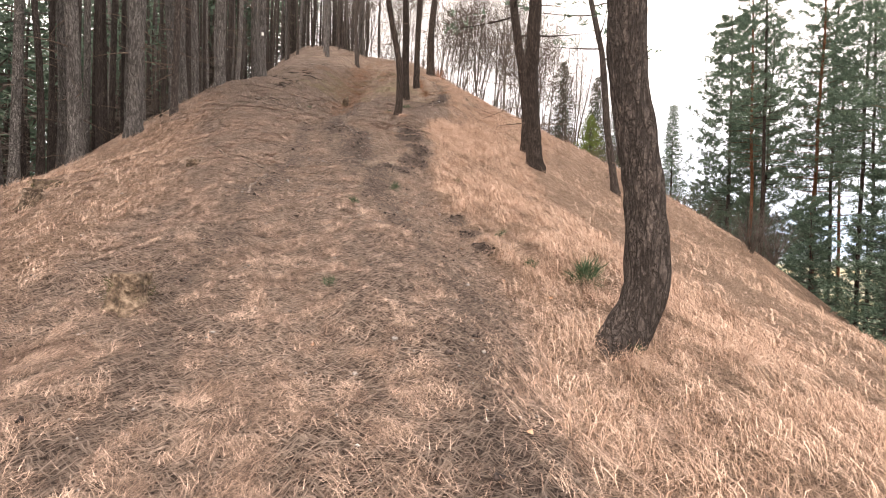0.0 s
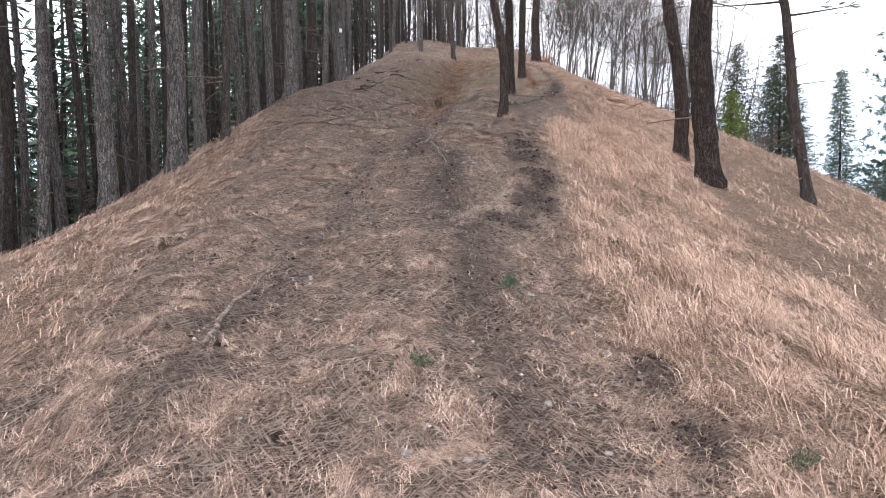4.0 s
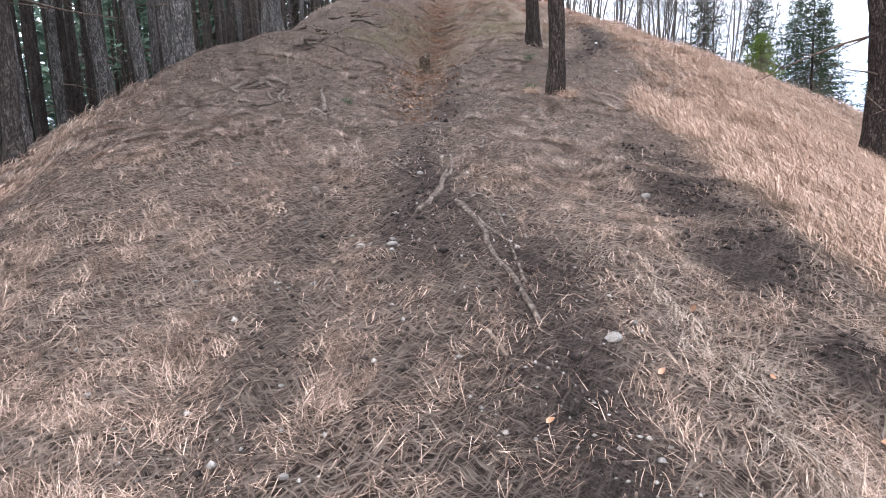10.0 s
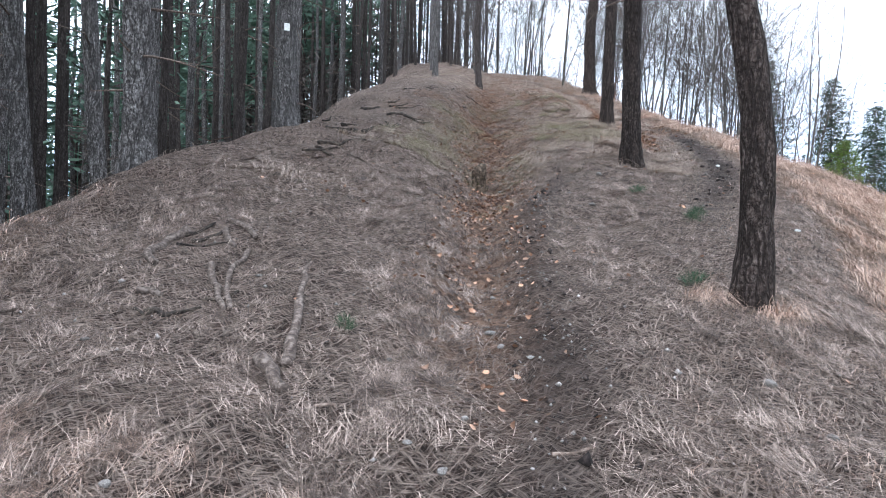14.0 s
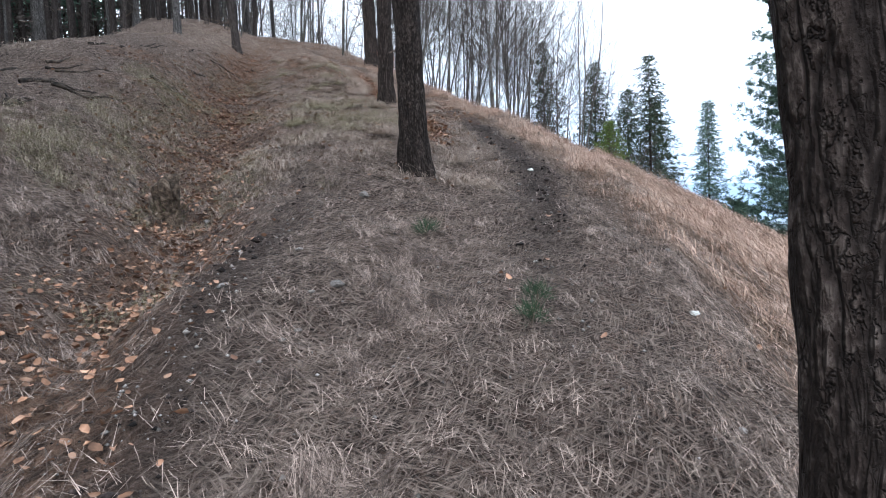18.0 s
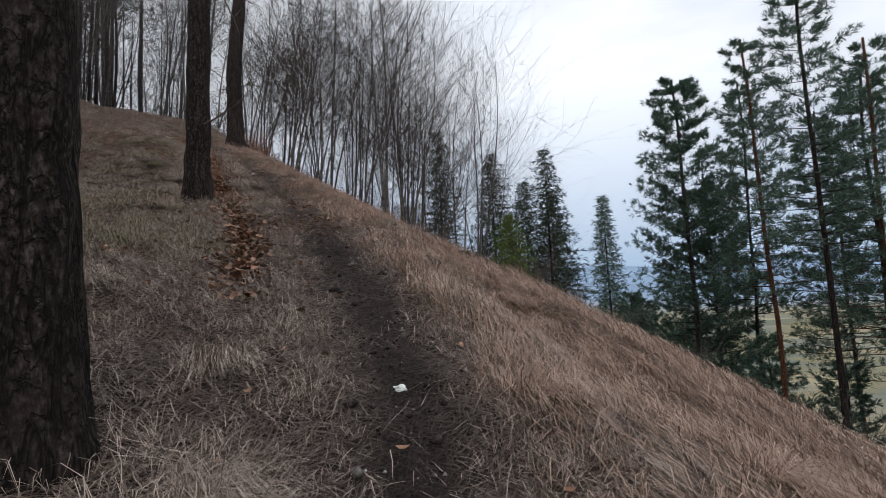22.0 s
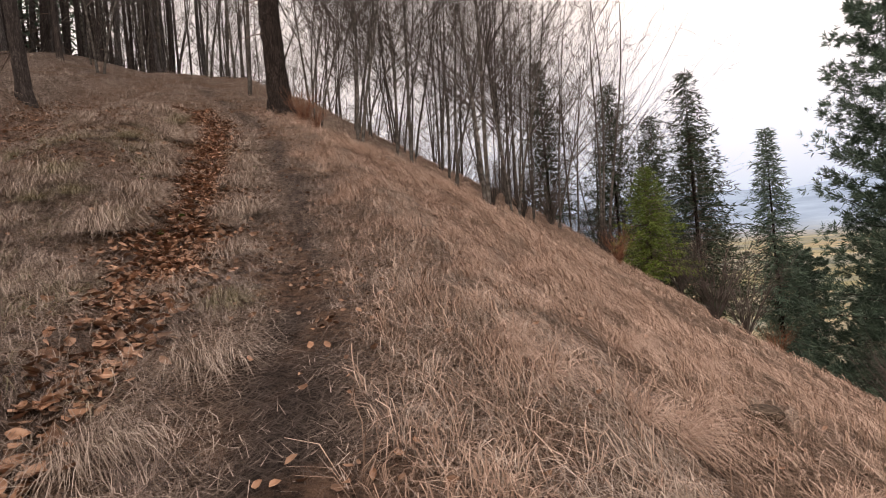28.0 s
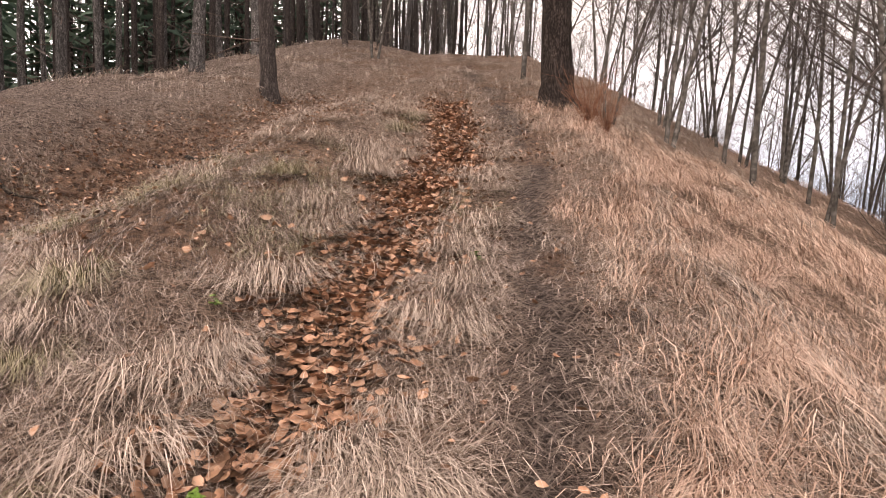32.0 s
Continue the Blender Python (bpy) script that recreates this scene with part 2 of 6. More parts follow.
def speckled(name, colours, scale=30, rough=0.9, bump=0.3, distance=0.01, per="object", spread=0.25, detail=4):
    """A grainy surface in a run of colours that varies from piece to piece."""
    m, t, b = material(name, rough, 0.25)
    co = place_of(t)
    fac = noise_fac(t, co, scale, detail)
    col = ramp(t, fac, colours)
    rnd = node(t, "ShaderNodeObjectInfo").outputs["Random"] if per == "object" else node(t, "ShaderNodeNewGeometry").outputs["Random Per Island"]
    hue = node(t, "ShaderNodeHueSaturation", {"Color": col, "Value": node(t, "ShaderNodeMapRange", {"Value": rnd, "To Min": 1 - spread, "To Max": 1 + spread}).outputs["Result"]})
    t.links.new(hue.outputs["Color"], b.inputs["Base Color"])
    relief(t, b, fac, bump, distance)
    return m


def blades(name, colours, rough=0.7, patch=0.6):
    """Thin plant matter: colour by blade, drifting in patches over the ground."""
    m, t, b = material(name, rough, 0.2)
    rnd = node(t, "ShaderNodeNewGeometry").outputs["Random Per Island"]
    drift = noise_fac(t, place_of(t), patch, 3)
    fac = node(t, "ShaderNodeMath", {0: node(t, "ShaderNodeMath", {0: rnd, 1: 0.68}, operation="MULTIPLY").outputs[0], 1: node(t, "ShaderNodeMath", {0: drift, 1: 0.32}, operation="MULTIPLY").outputs[0]}, operation="ADD")
    col = ramp(t, fac.outputs[0], colours)
    grain = noise_fac(t, place_of(t), 40, 2)
    col = blend(t, node(t, "ShaderNodeMath", {0: grain, 1: 0.25}, operation="MULTIPLY").outputs[0], col, tuple(0.6 * v for v in colours[0]))
    t.links.new(col, b.inputs["Base Color"])
    return m


STONE = speckled("pale_limestone", [(0.11, 0.097, 0.088), (0.21, 0.188, 0.174), (0.34, 0.31, 0.288)], 22, 0.9, 0.5)
ROOT = speckled("weathered_root", [(0.035, 0.026, 0.022), (0.08, 0.06, 0.05), (0.17, 0.138, 0.12)], 35, 0.9, 0.5)
STICK = speckled("dead_twig", [(0.05, 0.037, 0.03), (0.12, 0.085, 0.068), (0.22, 0.17, 0.14)], 40)
STUMP = speckled("rotten_stump_wood", [(0.04, 0.03, 0.022), (0.1, 0.07, 0.05), (0.2, 0.15, 0.11)], 20, 0.95, 0.8, 0.03)
DARK_WOOD = speckled("rotten_dark_wood", [(0.012, 0.009, 0.008), (0.035, 0.027, 0.022), (0.09, 0.07, 0.055)], 18, 0.95, 0.8, 0.02)
LEAF = speckled("dry_beech_leaf", [(0.11, 0.052, 0.031), (0.25, 0.125, 0.074), (0.4, 0.235, 0.155)], 14, 0.6, 0.2, 0.004, "object", 0.45)
LEAVES = speckled("dry_leaf_litter", [(0.1, 0.05, 0.03), (0.26, 0.138, 0.083), (0.45, 0.275, 0.185)], 9, 0.6, 0.2, 0.004, "island", 0.5)
GRASS_DRY = blades("dry_orange_grass", [(0.13, 0.08, 0.057), (0.45, 0.3, 0.225), (0.8, 0.61, 0.5)], 0.7, 2.6)
GRASS_PALE = blades("pale_straw_grass", [(0.11, 0.083, 0.066), (0.38, 0.295, 0.24), (0.7, 0.58, 0.49)], 0.7, 2.6)
# near-black low end stands for shade between the straws
STRAW_MAT = blades("dead_straw_mat", [(0.015, 0.011, 0.009), (0.15, 0.109, 0.09), (0.72, 0.565, 0.48)], 0.7, 5.0)
MOSS = blades("dark_moss", [(0.035, 0.04, 0.015), (0.075, 0.08, 0.03), (0.14, 0.135, 0.06)], 0.9, 6.0)
GRASS_GREEN = blades("faded_green_grass", [(0.1, 0.093, 0.05), (0.25, 0.22, 0.135), (0.48, 0.405, 0.285)])
# lowest tone imitates shade between needles; the rest is needle colour
NEEDLE_LITTER = blades("pine_needle_litter", [(0.019, 0.012, 0.009), (0.225, 0.15, 0.115), (0.76, 0.56, 0.45)], 0.7, 5.0)
PINE_GREEN = blades("pine_needles", [(0.05, 0.088, 0.066), (0.09, 0.145, 0.105), (0.155, 0.22, 0.155)], 0.6, 0.4)
SPRUCE_GREEN = blades("spruce_needles", [(0.02, 0.034, 0.02), (0.034, 0.056, 0.03), (0.06, 0.085, 0.045)], 0.6, 0.4)
BRIGHT_GREEN = blades("young_spruce_needles", [(0.06, 0.1, 0.02), (0.13, 0.19, 0.035), (0.22, 0.27, 0.06)], 0.6, 0.4)
SEEDLING = blades("seedling_needles", [(0.022, 0.042, 0.024), (0.045, 0.08, 0.04), (0.085, 0.135, 0.07)], 0.6, 0.4)
BEECH_BARK = speckled("bare_tree_bark", [(0.034, 0.03, 0.026), (0.078, 0.069, 0.061), (0.15, 0.136, 0.124)], 9, 0.9, 0.3)
TWIGS = speckled("bare_twigs", [(0.045, 0.038, 0.033), (0.085, 0.071, 0.063), (0.13, 0.11, 0.1)], 3, 0.9, 0.0)

# ---- the lie of the land: a plan in paces ----
PACE = 1.107
AXIS = ((-30, 1.0), (0, 0.0), (3.1, -0.35), (7.3, -1.75), (11.1, -2.6), (13.1, -2.45), (15.4, -1.6), (18, -0.5), (20.2, 0.0), (25.3, 0.1), (30, -0.8), (36, -2.0), (45, -4.0), (60, -7.0), (90, -10.0))
RISE = ((-60, -14.0), (-30, -8.5), (-10, -3.0), (0, 0.1), (3.1, 1.05), (7.3, 2.38), (11.1, 3.71), (13.1, 4.27), (15.4, 4.9), (18, 5.7), (20.2, 6.35), (21.7, 6.97), (23.7, 7.72), (25.3, 8.2), (30, 10.0), (33, 11.3), (36, 12.8), (42, 15.7), (46, 17.0), (52, 18.0), (60, 18.4), (90, 18.0))


def along(y, knots):
    """A soft curve through a few heights or offsets along the walk."""
    ky, kv = np.array(knots, float).T
    total = 0
    for shift in (-1.2, -0.6, 0, 0.6, 1.2):
        total = total + np.interp(np.asarray(y, float) + shift, ky, kv) / 5
    return total


def aside(x, y):
    """Metres to the right of the line walked."""
    return np.asarray(x, float) - PACE * along(np.asarray(y, float) / PACE, AXIS)


def lie(x, y):
    """Height of the ground without its small relief."""
    x, y = np.asarray(x, float) / PACE, np.asarray(y, float) / PACE
    d = x - along(y, AXIS)
    z = along(y, RISE)
    up = smooth(9, 17, y)
    left = np.maximum(-d, 0)
    z = z + (0.1 + 0.12 * smooth(3, 11, y)) * smooth(0.3, 2.0, left) + up * 0.62 * smooth(2.0, 6.5, left)
    brow = 1.2 + 3.9 * up + 1.2 * smooth(15, 20, y)
    bank = smooth(21, 25, y)
    brow = brow + 1.2 * bank
    z = z + 0.3 * bank * smooth(2.5, 6.0, left)
    past = np.maximum(left - brow, 0)
    z = z - (0.55 + 0.35 * up) * past**2 / (past + 1.8 - 0.8 * up)
    begin = 1.35 - 0.65 * smooth(11, 19, y)
    fall = 0.45 + 0.05 * smooth(11, 17, y) + 0.1 * smooth(23, 27, y)
    right = np.maximum(d - begin, 0)
    z = z - (fall + 0.1 * smooth(8, 20, right)) * right**2 / (right + 0.4)
    floor = -62 + 0 * z
    k = 14.0
    return PACE * (floor + k * np.logaddexp(0, (z - floor) / k))


SUNK = ((-8, -0.3), (0, -0.36), (3, -0.46), (5.5, -0.37), (8, -0.29), (10.5, -0.29), (13, -0.15), (15, -0.1), (17, -0.06), (20, -0.03), (23, 0.0), (25, -0.05), (27, -0.16), (29, -0.24), (31, -0.13), (33, -0.1), (36, -0.22), (38, -0.42), (42, -0.65), (47, -0.75))
SHOULDER = ((-4, 0.3), (4, 0.36), (7, 0.4), (10, 0.22), (13, 0.15), (16.5, 0.28), (18.4, 0.28), (19.6, 0.08), (21, 0.05), (23.5, 0.48), (24.7, 0.27), (27, 0.12), (30, 0.1), (32, 0.16), (38, 0.2))


def worn(x, y, d):
    """How far the trodden crest, its outer shoulder and the leaf trough have sunk, and the hump left between the paths."""
    sunk = np.interp(y, *np.array(SUNK).T) * smooth(9 + 9 * smooth(30, 38, y), 3 + 5 * smooth(30, 38, y), np.abs(d))
    edge = np.interp(y, *np.array(SHOULDER).T) * np.exp(-(((d - 1.6) / 0.8) ** 2))
    trough = 0.46 * np.exp(-(((x - np.interp(y, *np.array(GULLY_WEST).T)) / 0.95) ** 2)) * smooth(17.2, 20.5, y) * smooth(37, 30, y)
    hump = 0.34 * np.exp(-(((d + 2.4) / 0.75) ** 2)) * smooth(28.5, 31, y) * smooth(37.5, 34.5, y)
    swell = 0.25 * np.exp(-(((x - 2.6) / 1.8) ** 2) - ((y - 14.5) / 3.2) ** 2)
    bank = 0.5 * smooth(-1.8, -3.8, d) * smooth(12.5, 7, y) + 0.2 * smooth(-3.5, -5.5, d) * smooth(15, 11, y)
    return sunk - edge - trough + hump + swell + bank * smooth(-30, -12, d)


def ground_at(x, y):
    """Height of the ground with ruts, hummocks and gullies."""
    x, y = np.asarray(x, float), np.asarray(y, float)
    d = aside(x, y)
    z = lie(x, y)
    near = smooth(60, 25, np.abs(d)) * smooth(80, 55, y)
    z = z + worn(x, y, d)
    z = z + near * (0.05 * fractal(x / 3.1, y / 3.1, 3, 3) + 0.045 * fractal(x / 0.5, y / 0.5, 4, 5) - 0.05 * np.maximum(0, 0.35 - np.abs(fractal(x / 0.8, y / 0.45, 2, 13))))
    west = smooth(-2.4, -3.6, d) * smooth(12, 15, y) * near
    z = z + 0.055 * west * np.tanh(3 * fractal(x / 1.1, y / 0.5, 2, 15)) - (0.1 + 0.09 * (x < -2.9)) * gully_mask(x, y) + 0.04 * smooth(1.0, 2.2, d) * near * fractal(x / 0.6, y / 0.8, 2, 9)
    return z


GULLY_WEST = ((14, -3.0), (14.9, -3.1), (17, -3.4), (20.2, -3.65), (22.4, -4.07), (24.6, -4.25), (27.6, -4.75), (32, -5.2), (38, -5.8))
GULLY_PATH = ((21, -0.95), (22.9, -0.97), (25.1, -0.92), (28.8, -1.38), (30.0, -1.38), (30.7, -1.5), (31.8, -1.68), (34, -1.9), (38, -3.3))


def gully_mask(x, y):
    """Two rain gullies filled with leaves: one up the west side, one beside the upper footpath."""
    west = np.exp(-((x - np.interp(y, *np.array(GULLY_WEST).T) - 0.1 * value_noise(y / 0.8, y * 0, 23)) / (0.36 + 0.3 * smooth(19, 24, y))) ** 2) * smooth(14, 16.5, y) * smooth(42, 36, y)
    east = np.exp(-((x - np.interp(y, *np.array(GULLY_PATH).T) - 0.08 * value_noise(y / 0.6, y * 0, 24)) / (0.15 + 0.17 * smooth(26, 29.5, y))) ** 2) * smooth(22, 23.5, y) * smooth(42, 36, y)
    return np.maximum(west, east)


# ---- zones of the ground cover, 0 to 1 ----
TREAD = ((16, -2.0), (18.3, -1.14), (18.9, -0.92), (19.9, -0.57), (21.3, -0.25), (23, -0.1), (24.9, -0.13), (28.7, -0.22), (30.2, -0.37), (31.5, -0.55), (33.8, -0.95), (38.3, -2.24), (43.3, -4.2), (50, -7.0))
RUT_EAST = ((0, 0.3), (3.2, 0.22), (4.3, 0.15), (5.6, -0.15), (7, -0.85), (8.5, -1.25), (9.9, -1.6), (11.5, -1.9), (12.5, -2.4))
RUT_WEST = ((0, -1.3), (3, -1.65), (4.8, -2.15), (6.5, -2.45), (8, -2.4), (9.4, -2.5), (10.1, -2.77), (11.4, -3.15), (12.8, -3.44))
RUT_OLD = ((10.5, -2.35), (12, -2.55), (13.3, -2.65), (14.3, -2.73), (15.4, -2.83), (16.8, -3.0), (18, -2.95), (20.6, -2.7), (23, -3.0))
EDGE_EAST = ((-5, 1.2), (0, 0.95), (3.5, 0.75), (4.7, 0.66), (6, 0.42), (8, 0.0), (9.4, -0.24), (12, -0.42), (14.1, -0.4), (16.6, -0.42), (18, -0.1), (19, 0.3), (20.7, 0.22), (22.8, 0.32), (26.8, 0.4), (30, 0.05), (33, -0.4), (38, -1.6), (60, -7.0))
EDGE_WEST = ((-5, -2.6), (0, -2.9), (4, -3.2), (6, -3.4), (8.9, -4.3), (11, -5.3), (13, -6.0), (15.5, -6.6), (18, -7.2), (60, -14))


SCARS = ((-0.9, 12.7, 0.24), (-0.72, 11.9, 0.3), (-0.55, 11.0, 0.2), (-0.6, 10.2, 0.24), (-0.8, 9.5, 0.18), (0.22, 7.0, 0.12), (0.36, 6.5, 0.13), (0.5, 5.9, 0.1), (-0.75, 13.5, 0.25))


def bare_scars(x, y):
    """Small washed-out hollows of dark soil on the edge of the grass."""
    scar = 0
    for cx, cy, r in SCARS:
        scar = np.maximum(scar, smooth(1.3, 0.5, np.hypot(x - cx, (y - cy) * 0.7) / (1.3 * r) + 0.4 * value_noise(x / 0.2, y / 0.2, 29)))
    return scar


def footpath(x, y):
    """The trodden dark lines: wheel ruts low down, an old rut that goes straight on, and the narrow upper path."""
    d = aside(x, y)
    wob = 0.12 * value_noise(y / 1.7, y * 0 + 3.3, 21)
    east = np.exp(-((x - np.interp(y, *np.array(RUT_EAST).T) + wob) / (0.24 + 0.16 * smooth(7, 9.5, y))) ** 2) * smooth(13.5, 11.5, y)
    west = 0.8 * np.exp(-((x - np.interp(y, *np.array(RUT_WEST).T) - wob) / 0.24) ** 2) * smooth(13.5, 11.5, y)
    old = 0.95 * np.exp(-((x - np.interp(y, *np.array(RUT_OLD).T) + wob) / 0.26) ** 2) * smooth(10, 12, y) * smooth(23, 19, y)
    new_line = (1.1 - 0.5 * smooth(25, 29, y)) * np.exp(-((x - np.interp(y, *np.array(TREAD).T) + 0.6 * wob) / 0.27) ** 2) * smooth(16.5, 21, y)
    broken = 0.7 + 0.3 * smooth(-0.5, 0.3, fractal(x / 0.35, y / 0.6, 3, 25))
    return np.clip((np.maximum(east, west) * (0.6 + 0.4 * smooth(5, 8.5, y)) + old) * broken + new_line + bare_scars(x, y), 0, 1)


def meadow(x, y):
    """Where dry grass grows."""
    d = aside(x, y)
    n = 0.5 * fractal(x / 1.3, y / 1.3, 3, 31)
    edge = np.interp(y, *np.array(EDGE_EAST).T)
    right = smooth(edge - 0.15, edge + 0.25, x + 0.35 * n)
    brink = np.interp(y, *np.array(EDGE_WEST).T)
    left = smooth(brink + 0.35, brink - 0.3, x + 0.5 * n) * smooth(-9.0, -6.0, d) * smooth(18, 13, y)
    top = smooth(21.5, 24.5, y) * smooth(-5.5, -2.5, d + n) * 0.8
    return np.clip(np.maximum(np.maximum(right, left), top) - 1.3 * footpath(x, y), 0, 1)


def leafy(x, y):
    d = aside(x, y)
    n = fractal(x / 0.9, y / 0.9, 3, 41)
    litter = smooth(0.1, 0.7, n) * smooth(20, 27, y) * smooth(-9, -4, d) * smooth(0.9, -0.3, d) * 0.8
    return np.clip(np.maximum(gully_mask(x, y) * (0.75 + 0.4 * n), litter), 0, 1)


def needle_drift(x, y):
    """Where fallen needles lie thick."""
    return smooth(-0.45, 0.5, fractal(x / 0.5, y / 0.8, 3, 81))


# ---- ground sheet ----
def spread(lo, hi, step, reach, grow=1.16):
    core = np.arange(lo, hi + step / 2, step)
    out, s, v = [], step, 0.0
    while v < reach:
        s *= grow
        v += s
        out.append(v)
    out = np.array(out)
    return np.concatenate([lo - out[::-1], core, hi + out])


GX, GY = spread(-7.5, 5.0, 0.08, 5200), spread(-0.5, 37.0, 0.095, 5200)
gx, gy = np.meshgrid(GX, GY, indexing="ij")
gz = ground_at(gx, gy)
far_off = np.hypot(gx - 5, gy - 20)
gz = gz + smooth(150, 900, far_off) * 7 * fractal(gx / 420, gy / 420, 3, 51)
hills = smooth(1800, 4200, far_off) * (190 + 110 * fractal(gx / 1300, gy / 1300, 3, 61))
gz = gz + hills
n_x, n_y = gx.shape
gi, gj = np.meshgrid(np.arange(n_x - 1), np.arange(n_y - 1), indexing="ij")
quads = np.stack([gi * n_y + gj, (gi + 1) * n_y + gj, (gi + 1) * n_y + gj + 1, gi * n_y + gj + 1], -1).reshape(-1, 4)

g_mat, gt, gb = material("forest_floor", 0.95, 0.12)
g_co = place_of(gt)
soil_a = node(gt, "ShaderNodeAttribute", attribute_name="soil").outputs["Fac"]
grass_a = node(gt, "ShaderNodeAttribute", attribute_name="grass").outputs["Fac"]
leaf_a = node(gt, "ShaderNodeAttribute", attribute_name="leaf").outputs["Fac"]
valley_a = node(gt, "ShaderNodeAttribute", attribute_name="valley").outputs["Fac"]
fine = noise_fac(gt, g_co, 60, 6, 0.75, 0.3, 0.7)


def fibres(angle, across, length, seed):
    """Straw-like strands laid one way."""
    co = node(gt, "ShaderNodeTexCoord").outputs["Object"]
    turned = node(gt, "ShaderNodeMapping", {"Vector": co, "Rotation": (0, 0, radians(angle)), "Location": (seed, seed * 1.7, 0)}).outputs["Vector"]
    bent = node(gt, "ShaderNodeTexNoise", {"Vector": turned, "Scale": 9.0, "Detail": 1})
    moved = node(gt, "ShaderNodeVectorMath", {0: node(gt, "ShaderNodeVectorMath", {0: bent.outputs["Color"], 1: (0.05, 0.05, 0.0)}, operation="MULTIPLY").outputs["Vector"], 1: turned}, operation="ADD").outputs["Vector"]
    stretched = node(gt, "ShaderNodeMapping", {"Vector": moved, "Scale": (length, across, 8)}).outputs["Vector"]
    n = node(gt, "ShaderNodeTexNoise", {"Vector": stretched, "Scale": 1.0, "Detail": 2, "Roughness": 0.6})
    return node(gt, "ShaderNodeMapRange", {"Value": n.outputs["Fac"], "From Min": 0.5, "From Max": 0.72}).outputs["Result"]


def most(a, b_):
    return node(gt, "ShaderNodeMath", {0: a, 1: b_}, operation="MAXIMUM").outputs[0]


streak = most(most(fibres(20, 210, 16, 1), fibres(85, 190, 14, 4)), most(fibres(140, 230, 18, 9), fibres(55, 150, 12, 13)))
patchy = noise_fac(gt, g_co, 1.7, 5, 0.65)
# hollows of the surface, darkened in colour to stand for shade
dark_hollow = noise_fac(gt, g_co, 11, 6, 0.8, 0.42, 0.6)
shade_speck = noise_fac(gt, place_of(gt, (1, 1.6, 1)), 26, 3, 0.7, 0.44, 0.6)
chaff = most(most(fibres(35, 95, 11, 21), fibres(118, 85, 10, 27)), fibres(160, 110, 13, 33))
# needle litter: dark soil, with shade between the strands painted into its low tones
litter = ramp(gt, streak, [(0.03, 0.02, 0.017), (0.2, 0.14, 0.113), (0.6, 0.455, 0.375)])
litter = blend(gt, node(gt, "ShaderNodeMath", {0: dark_hollow, 1: 0.9}, operation="MULTIPLY").outputs[0], litter, (0.03, 0.022, 0.019))
# dark soil bands that also paint the shade under small steps
ledge_shade = noise_fac(gt, place_of(gt, (1, 3.2, 1)), 3.4, 6, 0.75, 0.52, 0.66)
litter = blend(gt, node(gt, "ShaderNodeMath", {0: ledge_shade, 1: 0.6}, operation="MULTIPLY").outputs[0], litter, (0.06, 0.045, 0.04))
litter = blend(gt, node(gt, "ShaderNodeMath", {0: patchy, 1: 0.15}, operation="MULTIPLY").outputs[0], litter, (0.36, 0.255, 0.2))
mat_a = node(gt, "ShaderNodeAttribute", attribute_name="mat").outputs["Fac"]
litter = blend(gt, node(gt, "ShaderNodeMapRange", {"Value": mat_a, "To Min": 1.0, "To Max": 0.0}).outputs["Result"], litter, (0.6, 0.55, 0.54), "MULTIPLY")
litter = blend(gt, node(gt, "ShaderNodeMath", {0: mat_a, 1: 0.15}, operation="MULTIPLY").outputs[0], litter, (0.42, 0.3, 0.23))
broad_mat = noise_fac(gt, place_of(gt, (1, 0.55, 1)), 0.9, 4, 0.6, 0.46, 0.6)
litter = blend(gt, node(gt, "ShaderNodeMath", {0: broad_mat, 1: 0.8}, operation="MULTIPLY").outputs[0], litter, (0.62, 0.58, 0.57), "MULTIPLY")
# finer dark spots: more shade between needles, put into the colour
litter = blend(gt, node(gt, "ShaderNodeMath", {0: shade_speck, 1: 0.9}, operation="MULTIPLY").outputs[0], litter, (0.026, 0.019, 0.016))
litter = blend(gt, node(gt, "ShaderNodeMath", {0: chaff, 1: 0.8}, operation="MULTIPLY").outputs[0], litter, (0.62, 0.485, 0.405))
soil = ramp(gt, fine, [(0.01, 0.007, 0.007), (0.036, 0.026, 0.024), (0.15, 0.115, 0.103)])
soil = blend(gt, node(gt, "ShaderNodeMath", {0: dark_hollow, 1: 0.7}, operation="MULTIPLY").outputs[0], soil, (0.014, 0.01, 0.009))
soil = blend(gt, node(gt, "ShaderNodeMath", {0: streak, 1: 0.22}, operation="MULTIPLY").outputs[0], soil, (0.26, 0.2, 0.17))
straw = ramp(gt, streak, [(0.075, 0.048, 0.035), (0.32, 0.212, 0.156), (0.64, 0.47, 0.37)])
# shade in the thatch gaps is painted into the straw colour
straw = blend(gt, node(gt, "ShaderNodeMath", {0: shade_speck, 1: 0.85}, operation="MULTIPLY").outputs[0], straw, (0.05, 0.032, 0.024))
straw = blend(gt, node(gt, "ShaderNodeMath", {0: dark_hollow, 1: 0.6}, operation="MULTIPLY").outputs[0], straw, (0.075, 0.047, 0.034))
straw = blend(gt, node(gt, "ShaderNodeMath", {0: chaff, 1: 0.75}, operation="MULTIPLY").outputs[0], straw, (0.62, 0.445, 0.34))
soil = blend(gt, node(gt, "ShaderNodeMath", {0: chaff, 1: 0.25}, operation="MULTIPLY").outputs[0], soil, (0.3, 0.24, 0.21))
fallen = ramp(gt, dark_hollow, [(0.34, 0.205, 0.14), (0.2, 0.122, 0.083), (0.07, 0.044, 0.033)])
